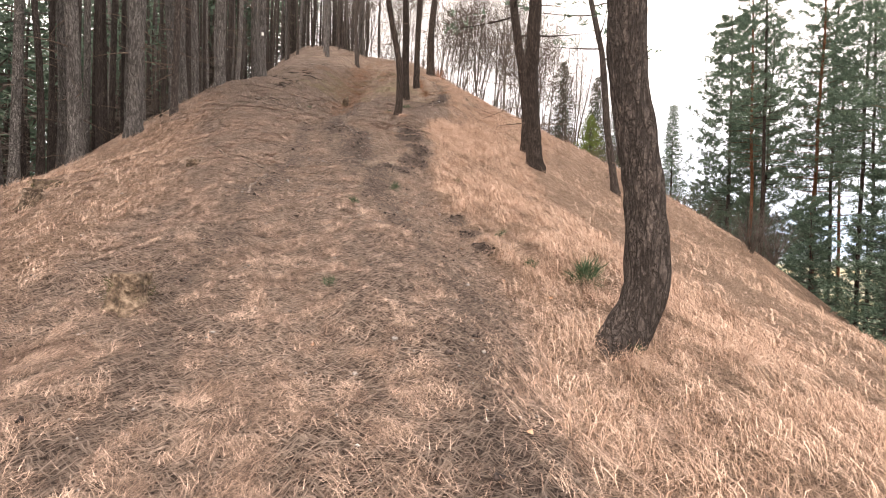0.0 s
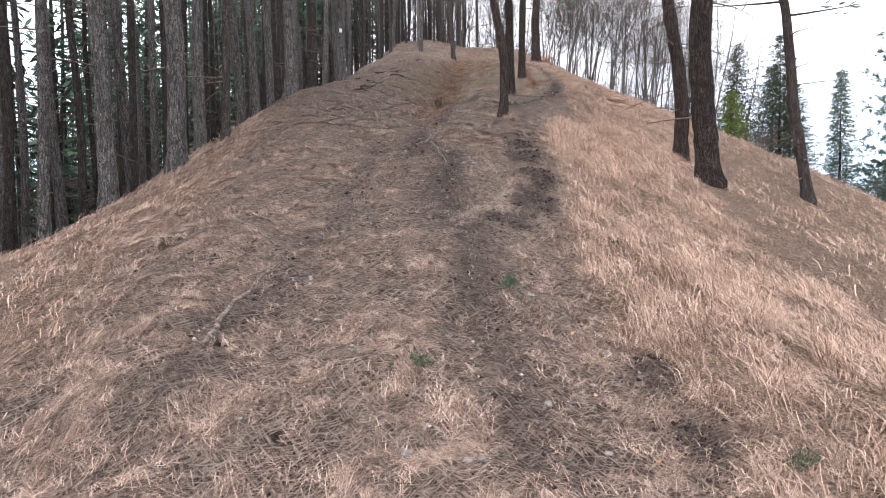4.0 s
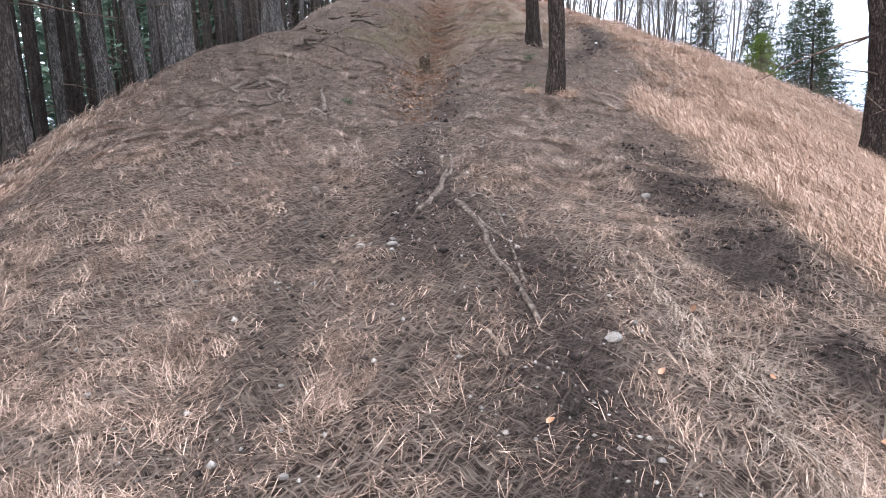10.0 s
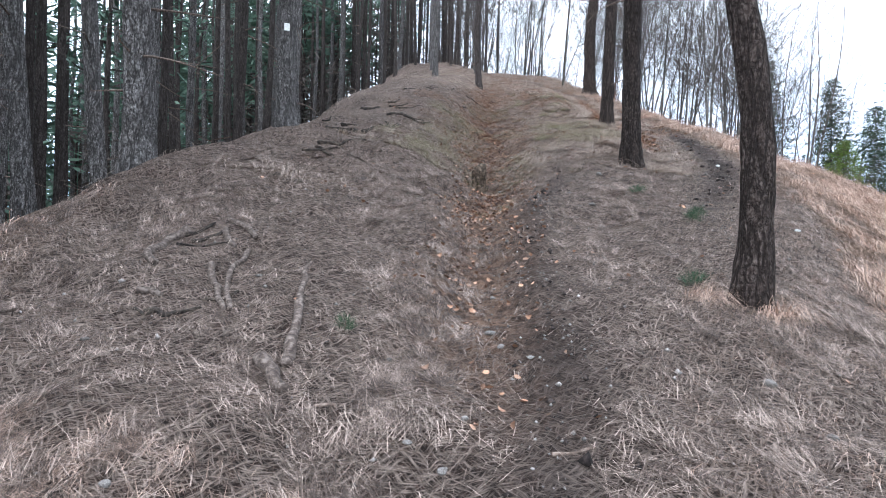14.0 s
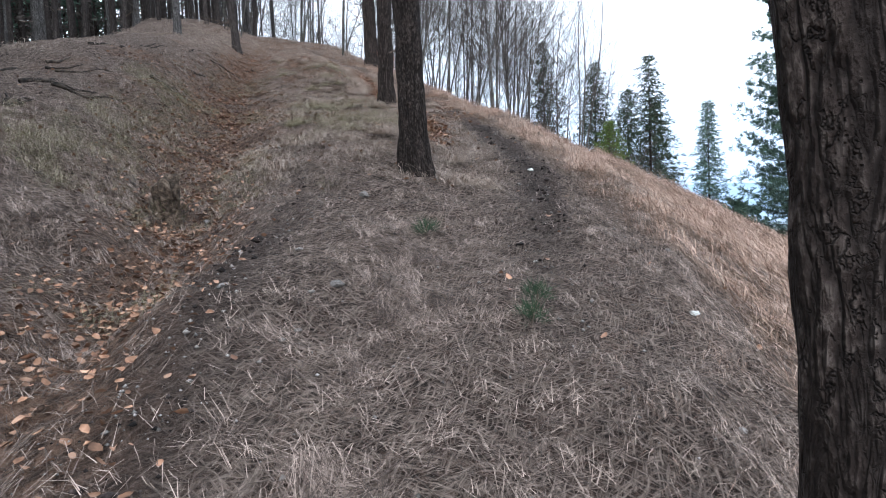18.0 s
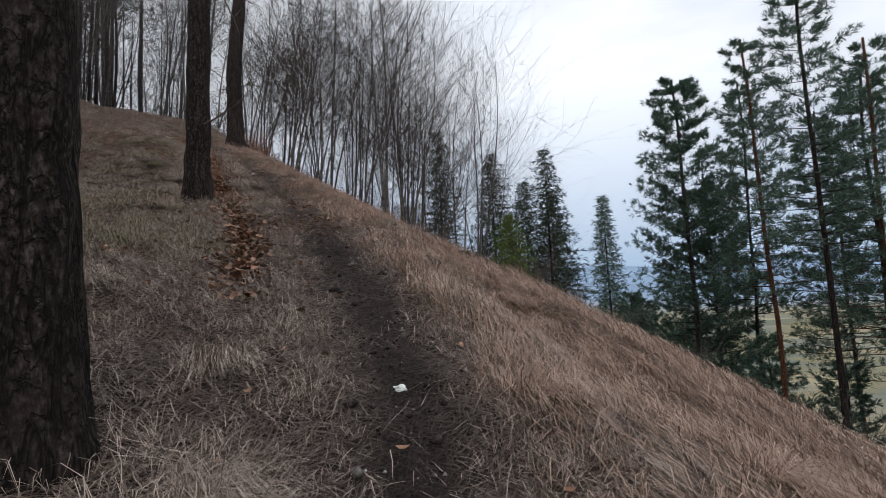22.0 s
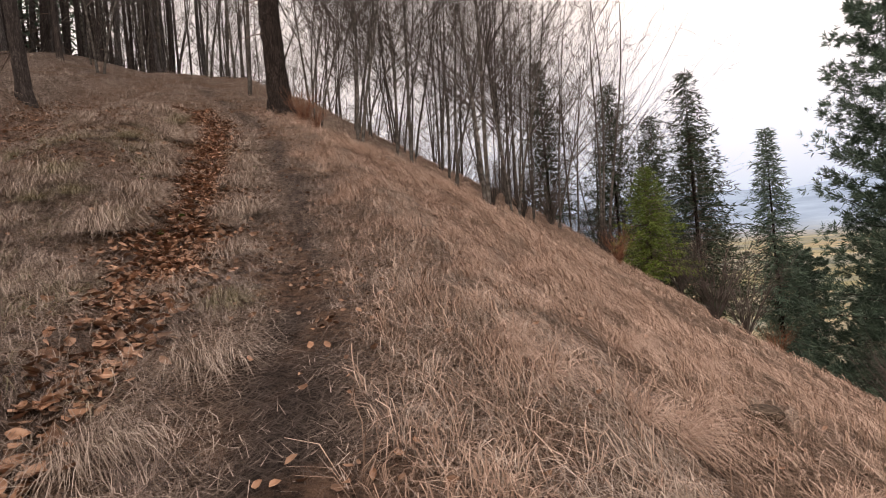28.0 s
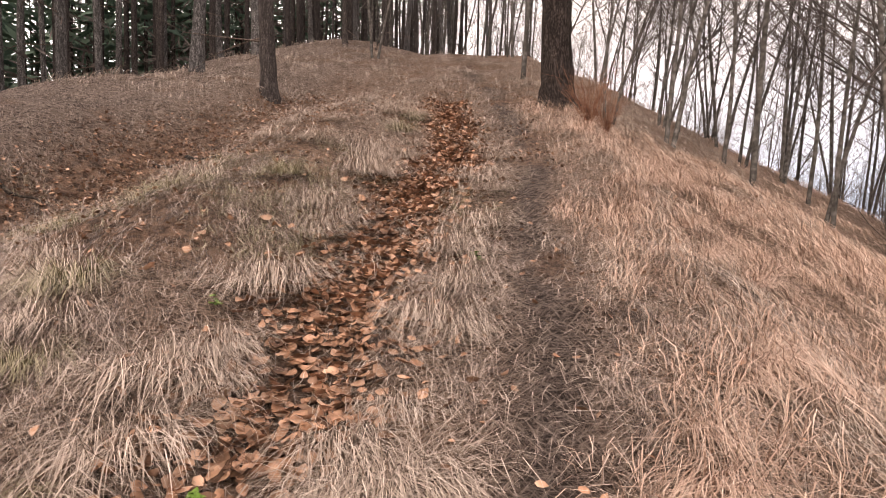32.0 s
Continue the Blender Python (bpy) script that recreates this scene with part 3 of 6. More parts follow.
soil_fac = node(gt, "ShaderNodeMath", {0: soil_a, 1: node(gt, "ShaderNodeMapRange", {"Value": patchy, "To Min": 0.7, "To Max": 1.1}).outputs["Result"]}, operation="MULTIPLY", use_clamp=True).outputs[0]
col = blend(gt, soil_fac, litter, soil)
col = blend(gt, grass_a, col, straw)
col = blend(gt, leaf_a, col, fallen)
field_cells = node(gt, "ShaderNodeTexVoronoi", {"Vector": place_of(gt, (1, 2.2, 0)), "Scale": 0.006})
fields = ramp(gt, node(gt, "ShaderNodeSeparateColor", {"Color": field_cells.outputs["Color"]}).outputs[0], [(0.16, 0.15, 0.08), (0.36, 0.31, 0.2), (0.2, 0.19, 0.1), (0.3, 0.24, 0.15)])
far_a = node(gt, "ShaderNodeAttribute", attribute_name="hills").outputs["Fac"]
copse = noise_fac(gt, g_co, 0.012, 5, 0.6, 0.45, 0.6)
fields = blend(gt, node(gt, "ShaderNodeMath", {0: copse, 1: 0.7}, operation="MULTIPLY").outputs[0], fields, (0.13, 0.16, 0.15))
# blue of the far hills is distance haze put into their colour
hazed_ridge = ramp(gt, noise_fac(gt, g_co, 0.004, 6, 0.6), [(0.2, 0.28, 0.38), (0.28, 0.38, 0.5)])
hazed_land = blend(gt, far_a, fields, hazed_ridge)
col = blend(gt, valley_a, col, hazed_land)
gt.links.new(col, gb.inputs["Base Color"])
bumpy = node(gt, "ShaderNodeMath", {0: fine, 1: streak}, operation="ADD")
rough_relief = node(gt, "ShaderNodeMath", {0: bumpy.outputs[0], 1: node(gt, "ShaderNodeMath", {0: dark_hollow, 1: -1.6}, operation="MULTIPLY").outputs[0]}, operation="ADD")
relief(gt, gb, rough_relief.outputs[0], 1.0, 0.03)

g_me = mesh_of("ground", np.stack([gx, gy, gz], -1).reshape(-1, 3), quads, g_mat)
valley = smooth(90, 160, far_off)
# hills: where the ground takes on the painted haze
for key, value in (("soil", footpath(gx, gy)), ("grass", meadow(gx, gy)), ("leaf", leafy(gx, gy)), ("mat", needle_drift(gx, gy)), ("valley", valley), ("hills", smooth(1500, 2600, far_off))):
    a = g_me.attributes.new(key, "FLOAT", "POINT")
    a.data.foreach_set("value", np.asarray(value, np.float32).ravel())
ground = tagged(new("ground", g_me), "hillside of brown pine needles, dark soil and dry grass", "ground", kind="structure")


# ---- pines ----
def bark_bump(seed, depth=0.07, cells=9, tall=0.16):
    def bump(a, s):
        u, v = a / (2 * np.pi) * cells, s / tall
        u0 = 0.35 * value_noise(v * 0.7, a * 1.3, seed)
        ridge = np.abs(value_noise((u + u0) * 1.0, v * 0.55, seed + 1))
        wrap = np.minimum(1, np.minimum(a, 2 * np.pi - a) * 4)
        return depth * (ridge * 1.6 - 0.5 + 0.5 * value_noise(u * 2.3, v * 1.7, seed + 2)) * wrap
    return bump


def trunk_line(height, lean, bend, count, seed):
    """Points of a stem: lean in degrees towards +x, bend as a bow in metres or as (height, offset) knots."""
    s = np.linspace(0, 1, count)
    wob = np.stack([np.interp(s, np.linspace(0, 1, 7), np.random.default_rng(seed + k).normal(0, 0.05, 7)) for k in (0, 1)], 1)
    wob -= wob[:1]
    if isinstance(bend, tuple):
        x = np.interp(s * height, *np.array(bend).T)
    else:
        x = np.tan(radians(lean)) * s * height + bend * np.sin(np.pi * np.minimum(s * 2.2, 1)) + wob[:, 0] * height / 12
    return np.stack([x, wob[:, 1] * height / 12, s * height], 1)


def flare(s, r, height):
    """Radius along a stem: a wide foot, then a slow taper."""
    return r * (1 - 0.62 * s) * (1 + 0.45 * np.exp(-s * height / 0.22))


def limb_line(base, out, length, droop, count=5, rng=RNG):
    s = np.linspace(0, 1, count)
    side = np.array([-out[1], out[0], 0])
    w = rng.normal(0, 0.06, 2)
    return base + length * (s[:, None] * out + (droop * s**1.6)[:, None] * np.array([0, 0, 1.0]) + (w[0] * np.sin(s * 3))[:, None] * side)


def sprays(bag, centres, ways, size, count, rng, width=0.02):
    """Bunches of needles: thin slivers that fan out from each centre along its way."""
    n = len(centres)
    c = np.repeat(centres, count, 0)
    w = np.repeat(ways, count, 0) + rng.normal(0, 0.5, (n * count, 3))
    w /= np.linalg.norm(w, axis=1)[:, None]
    side = np.cross(w, rng.normal(0, 1, (n * count, 3)))
    side /= np.linalg.norm(side, axis=1)[:, None] + 1e-9
    length = size * rng.uniform(0.6, 1.25, (n * count, 1))
    a = c + rng.normal(0, size * 0.12, c.shape)
    v = np.stack([a, a + w * length * 0.45 + side * width * size * 3, a + w * length, a + w * length * 0.45 - side * width * size * 3], 1)
    k = np.arange(n * count)[:, None] * 4
    bag.add(v.reshape(-1, 3), quads=k + np.array([[0, 1, 2, 3]]))


def pine_meshes(seed, height, r, crown_from, limbs, clumps, per, sides=12, rings=30, lean=0.0, bend=0.0, bark=None, dead=10, reach=2.2, fine=False, needles=None, size=0.34, tip=0.35, broad=0.02, taper=0.7):
    """Meshes of one pine: trunk, dead lower branches, live limbs, needle crown."""
    rng = np.random.default_rng(seed)
    s = np.linspace(0, 1, rings) ** (1.9 if fine else 1.2)
    line = trunk_line(height, lean, bend, 60, seed)
    pts = np.stack([np.interp(s, np.linspace(0, 1, 60), line[:, k]) for k in range(3)], 1)
    pts[0, 2] -= 0.35
    bag = Bag()
    bag.add(*tube(pts, flare(s, r, height), sides, bark_bump(seed, 0.09 if fine else 0.05)))
    trunk = bag.mesh("trunk", bark)

    def on(h):
        return np.array([np.interp(h, line[:, 2], line[:, k]) for k in range(3)])

    dry, single = Bag(), []
    for _ in range(dead):
        if fine:
            dry = Bag()
            single.append(dry)
        h = height * rng.uniform(0.04, max(0.12, crown_from))
        a = rng.uniform(0, 2 * np.pi)
        out = np.array([np.cos(a), np.sin(a), rng.uniform(-0.25, 0.2)])
        ln = rng.uniform(0.3, 1.6)
        p = limb_line(on(h), out, ln, rng.uniform(-0.35, 0.1), 5, rng)
        dry.add(*tube(p if fine else p[::2], np.linspace(0.018, 0.005, 5 if fine else 3), 4 if fine else 3, close=False))
        for _ in range(2 if fine else 0):
            b = p[rng.integers(2, 5)]
            o2 = out + rng.normal(0, 0.5, 3)
            dry.add(*tube(np.stack([b, b + 0.3 * ln * o2]), (0.006, 0.002), 3))
    wood, leaf = Bag(), Bag()
    centres, ways = [], []
    for k in range(limbs):
        u = (k + rng.uniform(0, 1)) / limbs
        h = height * (crown_from + (0.985 - crown_from) * u)
        a = k * 2.4 + rng.uniform(-0.4, 0.4)
        out = np.array([np.cos(a), np.sin(a), 0.0])
        ln = reach * (tip + (1 - tip) * (1 - u) ** taper) * rng.uniform(0.6, 1.15)
        p = limb_line(on(h), out, ln, rng.uniform(0.1, 0.55) * (1 if u > 0.3 else 0.3), 5, rng)
        keep = (0, 1, 2, 3, 4) if fine else (0, 2, 4)
        wood.add(*tube(p[list(keep)], np.linspace(0.035 * (1 - 0.6 * u), 0.008, len(keep)), 4 if fine else 3, close=False))
        for _ in range(clumps):
            q = rng.uniform(0.3, 1.0)
            b = np.array([np.interp(q, np.linspace(0, 1, 5), p[:, j]) for j in range(3)])
            o2 = out * 0.6 + np.array([-out[1], out[0], 0]) * rng.normal(0, 0.7) + np.array([0, 0, rng.uniform(0.0, 0.8)])
            e = b + o2 * rng.uniform(0.1, 0.6) * ln * 0.5
            centres.append(e)
            ways.append(o2 / np.linalg.norm(o2))
    sprays(leaf, np.array(centres), np.array(ways), size, per, rng, broad)
    return trunk, [d.mesh("dead_branch", STICK) for d in single] if fine else dry.mesh("deadwood", STICK), wood.mesh("limbs", bark), leaf.mesh("crown", needles or PINE_GREEN)


def pine(x, y, meshes, label, group="", turn=0.0, scale=1.0, name="pine_tree", z=None):
    z = float(ground_at(x, y)) if z is None else z
    root = thing(name, label, "tree", group, m=Matrix.Translation((x, y, z - 0.03)) @ Matrix.Rotation(turn, 4, "Z") @ Matrix.Scale(scale, 4))
    trunk, dead, limbs, crown = meshes
    under("trunk", trunk, root)
    if isinstance(dead, list):
        for me in dead:
            under("dead_branch", me, root)
    else:
        tagged(under("deadwood", dead, root), kind="stuff")
    tagged(under("limbwork", limbs, root), kind="stuff")
    tagged(under("crown", crown, root), kind="stuff")
    return root


def own_pine(x, y, r, seed, lean, bend, bark, label, height=15, dead=14, crown=0.55, sides=36, rings=120, reach=2.4):
    return pine(x, y, pine_meshes(seed, height, r, crown, 26, 7, 7, sides, rings, lean, bend, bark, dead, reach, True), label, "pines beside the path")


# the crooked pine at the start
CROOK_X, CROOK_Y = 1.34, 3.92
crook_s = np.linspace(0, 1, 90)
crook_h = crook_s**1.5 * 12
crook_x = 0.4 * smooth(-0.35, 0.8, crook_h) - 0.1 - 0.22 * smooth(1.0, 2.8, crook_h) - 0.5 * smooth(2.4, 12, crook_h)
crook_p = np.stack([crook_x, 0.05 * np.sin(crook_h), crook_h - 0.25], 1)
crook = thing("crooked_pine", "crooked pine with a bowed foot and thick plated bark", "tree", "pines beside the path", m=Matrix.Translation((CROOK_X, CROOK_Y, float(ground_at(CROOK_X, CROOK_Y)))))
cb = Bag()
cb.add(*tube(crook_p, 0.18 * (1 - 0.5 * crook_s) * (1 + 0.4 * np.exp(-crook_h / 0.2)), 72, bark_bump(77, 0.1, 13, 0.13)))
under("trunk", cb.mesh("trunk", BARK), crook)
_, c_dead, c_limb, c_crown = pine_meshes(78, 12, 0.12, 0.5, 22, 7, 7, 8, 8, -4, 0, BARK, 1)
for nm, me in (("deadwood", c_dead), ("limbwork", c_limb), ("crown", c_crown)):
    tagged(under(nm, me, crook), kind="stuff")

own_pine(2.42, 13.9, 0.2, 101, -1.5, 0.0, BARK_DARK, "straight dark pine in dry grass with thin dead side branches", dead=18)
own_pine(2.55, 16.6, 0.15, 102, 0, ((0, 0), (0.8, 0.03), (1.4, 0.01), (2.0, -0.06), (3.0, -0.22), (5, -0.5), (15, -1.4)), BARK_DARK, "leaning dark pine behind another in dry grass", crown=0.24)
own_pine(6.2, 18.9, 0.13, 103, -8, 0.12, BARK, "slim leaning pine on the grassy slope", crown=0.3)
own_pine(-1.45, 16.25, 0.104, 104, 0, ((0, 0), (0.3, 0.02), (0.75, 0.036), (1.06, 0.04), (1.4, 0.025), (1.8, -0.018), (2.4, -0.13), (3.2, -0.3), (5, -0.6), (15, -1.8)), BARK_DARK, "slightly bowed pine standing in the path", dead=5)
own_pine(-1.59, 20.95, 0.14, 105, -2.3, 0.0, BARK_DARK, "thick dark pine with flared foot at the fork")
own_pine(-1.47, 26.12, 0.15, 106, 2.0, 0.0, BARK_DARK, "dark pine standing in grey-green grass")
own_pine(-1.1, 37.9, 0.27, 107, 2.0, 0.0, BARK_DARK, "thick dark pine beside the upper path")
own_pine(-6.15, 36.5, 0.14, 108, 1.0, 0.0, BARK, "slim reddish pine on the upper bank")
marked = own_pine(-7.1, 20.3, 0.15, 109, 0, 0.0, BARK_GREY, "grey pine with a pale paint mark at the forest edge")
own_pine(-9.3, 16.0, 0.15, 110, 0, 0.0, BARK_GREY, "grey pine at the edge of the forest")
own_pine(-7.2, 13.9, 0.085, 111, 1, 0.0, BARK, "slim pine at the edge of the forest")
own_pine(-7.84, 13.2, 0.18, 112, -1, 0.0, BARK_GREY, "pale grey pine with a black foot at the forest edge")
own_pine(-8.75, 12.4, 0.16, 113, -1, 0.0, BARK_GREY, "pale grey pine at the forest edge")
own_pine(-7.6, 17.7, 0.15, 114, 0, 0.06, BARK_GREY, "grey pine with a knobbly foot at the forest edge")
own_pine(-8.1, 22.6, 0.12, 115, 0, 0.0, BARK_GREY, "grey pine close behind the marked one")
pa = np.linspace(-0.28, 0.28, 5)
pv = np.stack([np.stack([0.156 * np.sin(pa), -0.156 * np.cos(pa), np.full(5, h)], 1) for h in (1.5, 1.62)]).reshape(-1, 3)
MARK = speckled("white_paint", [(0.6, 0.6, 0.57), (0.72, 0.72, 0.69), (0.8, 0.8, 0.77)], 40)
under("paint_mark", mesh_of("paint_mark", pv, np.array([[k, k + 1, k + 6, k + 5] for k in range(4)]), MARK), marked, "white trail mark painted on the bark", Matrix.Rotation(0.5, 4, "Z"))

# the pine wood on the west side: a few stems, set out many times
wood_kinds = [pine_meshes(200 + k, h, r, cf, 18, 5, 6, 8, 12, ln, 0.0, bk, 8, 2.0, size=0.36, broad=0.025)
              for k, (h, r, cf, ln, bk) in enumerate(((17, 0.125, 0.5, 0, BARK_GREY), (16, 0.1, 0.45, 1.2, BARK), (18, 0.14, 0.52, -1, BARK_GREY), (15, 0.09, 0.42, 0.6, BARK), (17, 0.11, 0.48, -0.5, BARK_GREY)))]
wrng = np.random.default_rng(5)
placed = [(-7.1, 20.3), (-9.3, 16.0), (-7.2, 13.9), (-7.84, 13.2), (-8.75, 12.4), (-7.6, 17.7), (-6.15, 36.5), (-8.1, 22.6)]
wood_edge = ((-8, -8.5), (0, -8.5), (8, -8.5), (12, -8.6), (16, -8.3), (20, -8.3), (26, -9.5), (32, -11.5), (38, -11.0), (44, -8.5), (50, -7.0), (62, -7.5))
first_of = {}
tries = 0
while len(placed) < 255 and tries < 9000:
    tries += 1
    y = wrng.uniform(-6, 64)
    x = np.interp(y, *np.array(wood_edge).T) - abs(wrng.normal(0, 1)) * 13 if wrng.random() < 0.8 else wrng.uniform(-38, -8)
    if x < -42 or any((x - a) ** 2 + (y - b) ** 2 < 1.25 for a, b in placed):
        continue
    placed.append((x, y))
    k = int(wrng.integers(0, 5))
    z = float(ground_at(x, y)) - 0.04
    m = Matrix.Translation((x, y, z)) @ Matrix.Rotation(wrng.uniform(0, 6.28), 4, "Z")
    if k in first_of:
        copy_thing(first_of[k], m)
    else:
        first_of[k] = pine(x, y, wood_kinds[k], ("grey-barked", "brown-barked", "stout grey-barked", "slim brown-barked", "grey-barked")[k] + " pine trunk in the dense dark wood", "pines of the wood")
        first_of[k].matrix_basis = m

# deeper in the wood: thinner stems under low dark boughs
def inner_wood(count, seed):
    """Stems and boughs too deep in the wood to tell apart."""
    rng = np.random.default_rng(seed)
    stems, boughs, dry = Bag(), Bag(), Bag()
    for _ in range(count):
        y = rng.uniform(-14, 74)
        x = float(np.interp(y, *np.array(wood_edge).T)) - rng.uniform(2.5, 44)
        z, h = float(ground_at(x, y)), rng.uniform(14, 18)
        stems.add(*tube([(x, y, z - 0.3), (x + rng.normal(0, 0.1), y, z + h * 0.5), (x + rng.normal(0, 0.2), y, z + h)], (0.1, 0.075, 0.02), 6, close=False))
        if x > float(np.interp(y, *np.array(wood_edge).T)) - 6.5:
            continue
        n = 80
        u = rng.uniform(0.04, 1.0, n)
        a, r = rng.uniform(0, 6.28, n), 2.3 * (1.1 - u) ** 0.6 * np.sqrt(rng.random(n))
        c = np.stack([x + r * np.cos(a), y + r * np.sin(a), z + h * u], 1)
        way = np.stack([np.cos(a), np.sin(a), 0.2 + 0 * a], 1)
        low = u < 0.42
        sprays(dry, c[low], way[low], 0.7, 3, rng, 0.02)
        c, way = c[~low], way[~low]
        sprays(boughs, c, way, 0.55 if x > float(np.interp(y, *np.array(wood_edge).T)) - 12 else 1.05, 3, rng, 0.034)
    tagged(new("inner_wood_stems", stems.mesh("inner_wood_stems", BARK)), "thin dark pine stems deep in the wood", "trees", kind="stuff")
    tagged(new("inner_wood_deadwood", dry.mesh("inner_wood_deadwood", TWIGS)), "dead grey-brown lower branches deep in the wood", "trees", kind="stuff")
    tagged(new("inner_wood_boughs", boughs.mesh("inner_wood_boughs", PINE_GREEN)), "dark green pine boughs deep in the wood", "trees", kind="stuff")


inner_wood(860, 15)

# the grove of green pines down the slope to the east
grove_kinds = [pine_meshes(300 + k, h, r, cf, lm, cl, pr, 7, 10, 0, 0.0, bk, 14, rc, size=sz, tip=0.2, broad=br, taper=0.6)
               for k, (h, r, cf, bk, rc, lm, cl, pr, sz, br) in enumerate(((19.5, 0.15, 0.05, BARK, 3.4, 150, 36, 14, 0.27, 0.02), (20.5, 0.13, 0.42, BARK_RED, 2.5, 75, 20, 13, 0.25, 0.018), (20, 0.1, 0.42, BARK_DARK, 2.2, 72, 20, 13, 0.25, 0.018), (22, 0.13, 0.48, BARK_DARK, 2.5, 75, 20, 13, 0.25, 0.018), (9, 0.07, 0.04, BARK, 2.3, 80, 26, 11, 0.22, 0.026)))]
grove = [(22.3, 41.5, 0, 1.05), (20.5, 35.5, 1, 1.0), (19.5, 32.3, 3, 1.0), (23.6, 38.6, 2, 1.05), (25.5, 36.0, 2, 1.05), (24.5, 33.2, 3, 1.0), (22.6, 32.0, 1, 1.05), (22.8, 28.8, 3, 1.0), (25.0, 27.5, 1, 1.0), (21.5, 26.5, 2, 1.0), (20.5, 24.0, 3, 0.95), (19.8, 21.5, 2, 0.95), (20.8, 19.5, 3, 0.95), (17.5, 18.6, 1, 0.95), (19.0, 16.2, 2, 1.0), (15.8, 15.6, 3, 0.9), (17.6, 13.0, 1, 0.9), (14.6, 12.2, 2, 0.9), (25.0, 42.5, 4, 1.80), (23.0, 47.5, 4, 0.80), (25.5, 49.0, 4, 0.90), (28.0, 47.0, 4, 1.00), (24.0, 45.0, 4, 0.66), (27.0, 52.0, 4, 1.00)]
grove += [(15.0, 9.0, 3, 0.9), (21.0, 36.2, 4, 0.80), (23.6, 34.8, 4, 0.90), (21.5, 30.5, 4, 0.80), (24.0, 29.5, 4, 1.00), (19.5, 27.8, 4, 0.70), (22.0, 24.6, 4, 0.90), (27.5, 36.8, 1, 1.0), (13.5, 8.0, 3, 0.95), (17, 20, 4, 0.8), (16.5, 17.5, 4, 0.9), (15, 14.2, 4, 0.8), (14.5, 10.5, 4, 0.9), (13.5, 6.5, 4, 0.8)]
first_of = {}
for n, (x, y, k, sc) in enumerate(grove):
    m = Matrix.Translation((x, y, float(ground_at(x, y)) - 0.05)) @ Matrix.Rotation(n * 1.7, 4, "Z") @ Matrix.Scale(sc, 4)
    if k in first_of:
        copy_thing(first_of[k], m).matrix_basis = m
    else:
        first_of[k] = pine(x, y, grove_kinds[k], ("bushy green pine, needled down to the ground", "tall green pine with a reddish stem", "slim green pine with bare lower stem", "tall dark pine with a high crown", "young bushy pine under taller trees")[k], "pines of the grove")
        first_of[k].matrix_basis = m


# ---- spruces ----
def spruce_meshes(seed, height, reach, needles, tiers=56, per=9):
    rng = np.random.default_rng(seed)
    bag, wood, leaf = Bag(), Bag(), Bag()
    s = np.linspace(0, 1, 10)
    bag.add(*tube(np.stack([0 * s, 0 * s, s * height - 0.2 * (s == 0)], 1), 0.011 * height * (1.02 - s), 7))
    centres, ways = [], []
    for k in range(tiers * 4):
        u = (k + rng.random()) / (tiers * 4)
        h = height * (0.04 + 0.95 * u)
        a = k * 2.4 + rng.normal(0, 0.3)
        out = np.array([np.cos(a), np.sin(a), 0.0])
        ln = reach * (1 - u) ** 0.8 * rng.uniform(0.45, 1.15) * (1 + 0.25 * math.sin(3 * a + seed)) + 0.1
        p = limb_line(np.array([0, 0, h]), out, ln, -0.25 * (1 - u) + 0.1, 5, rng)
        wood.add(*tube(p, np.linspace(0.02, 0.004, 5), 3))
        for q in np.linspace(0.2, 1.0, max(2, int(6 * ln / reach + 2))):
            b = np.array([np.interp(q, np.linspace(0, 1, 5), p[:, j]) for j in range(3)])
            for sgn in (-1, 1):
                o2 = out * 0.8 + sgn * np.array([-out[1], out[0], 0]) * rng.uniform(0.2, 0.9) + np.array([0, 0, -0.25])
                centres.append(b)
                ways.append(o2 / np.linalg.norm(o2))
    sprays(leaf, np.array(centres), np.array(ways), 0.02 * height + 0.12, per // 2 + 1, rng, 0.02)
    return bag.mesh("trunk", BARK_DARK), wood.mesh("limbs", STICK), leaf.mesh("crown", needles)


spruces = [(11.3, 51.0, 400, 9.2, 2.1, SPRUCE_GREEN, "dark spruce at the edge of the bare wood"), (11.6, 42.3, 401, 4.4, 1.7, BRIGHT_GREEN, "young bright yellow-green spruce"), (15.5, 44.8, 402, 11.0, 2.9, SPRUCE_GREEN, "broad dark spruce on the slope"), (16.9, 46.6, 403, 9.6, 2.4, SPRUCE_GREEN, "dark spruce with drooping limbs"),
           (19.2, 44.6, 404, 11.2, 1.6, PINE_GREEN, "slim open spruce on the slope"), (14.0, 48.8, 405, 9.6, 2.5, SPRUCE_GREEN, "tall dark spruce behind others"), (17.0, 50.0, 406, 10.5, 2.5, SPRUCE_GREEN, "dark spruce behind others")]
for x, y, seed, h, rc, nd, lb in spruces:
    root = thing("spruce_tree", lb, "tree", "spruces on the slope", m=Matrix.Translation((x, y, float(ground_at(x, y)) - 0.05)))
    for nm, me in zip(("trunk", "limbwork", "crown"), spruce_meshes(seed, h, rc, nd)):
        tagged(under(nm, me, root), kind="" if nm == "trunk" else "stuff")


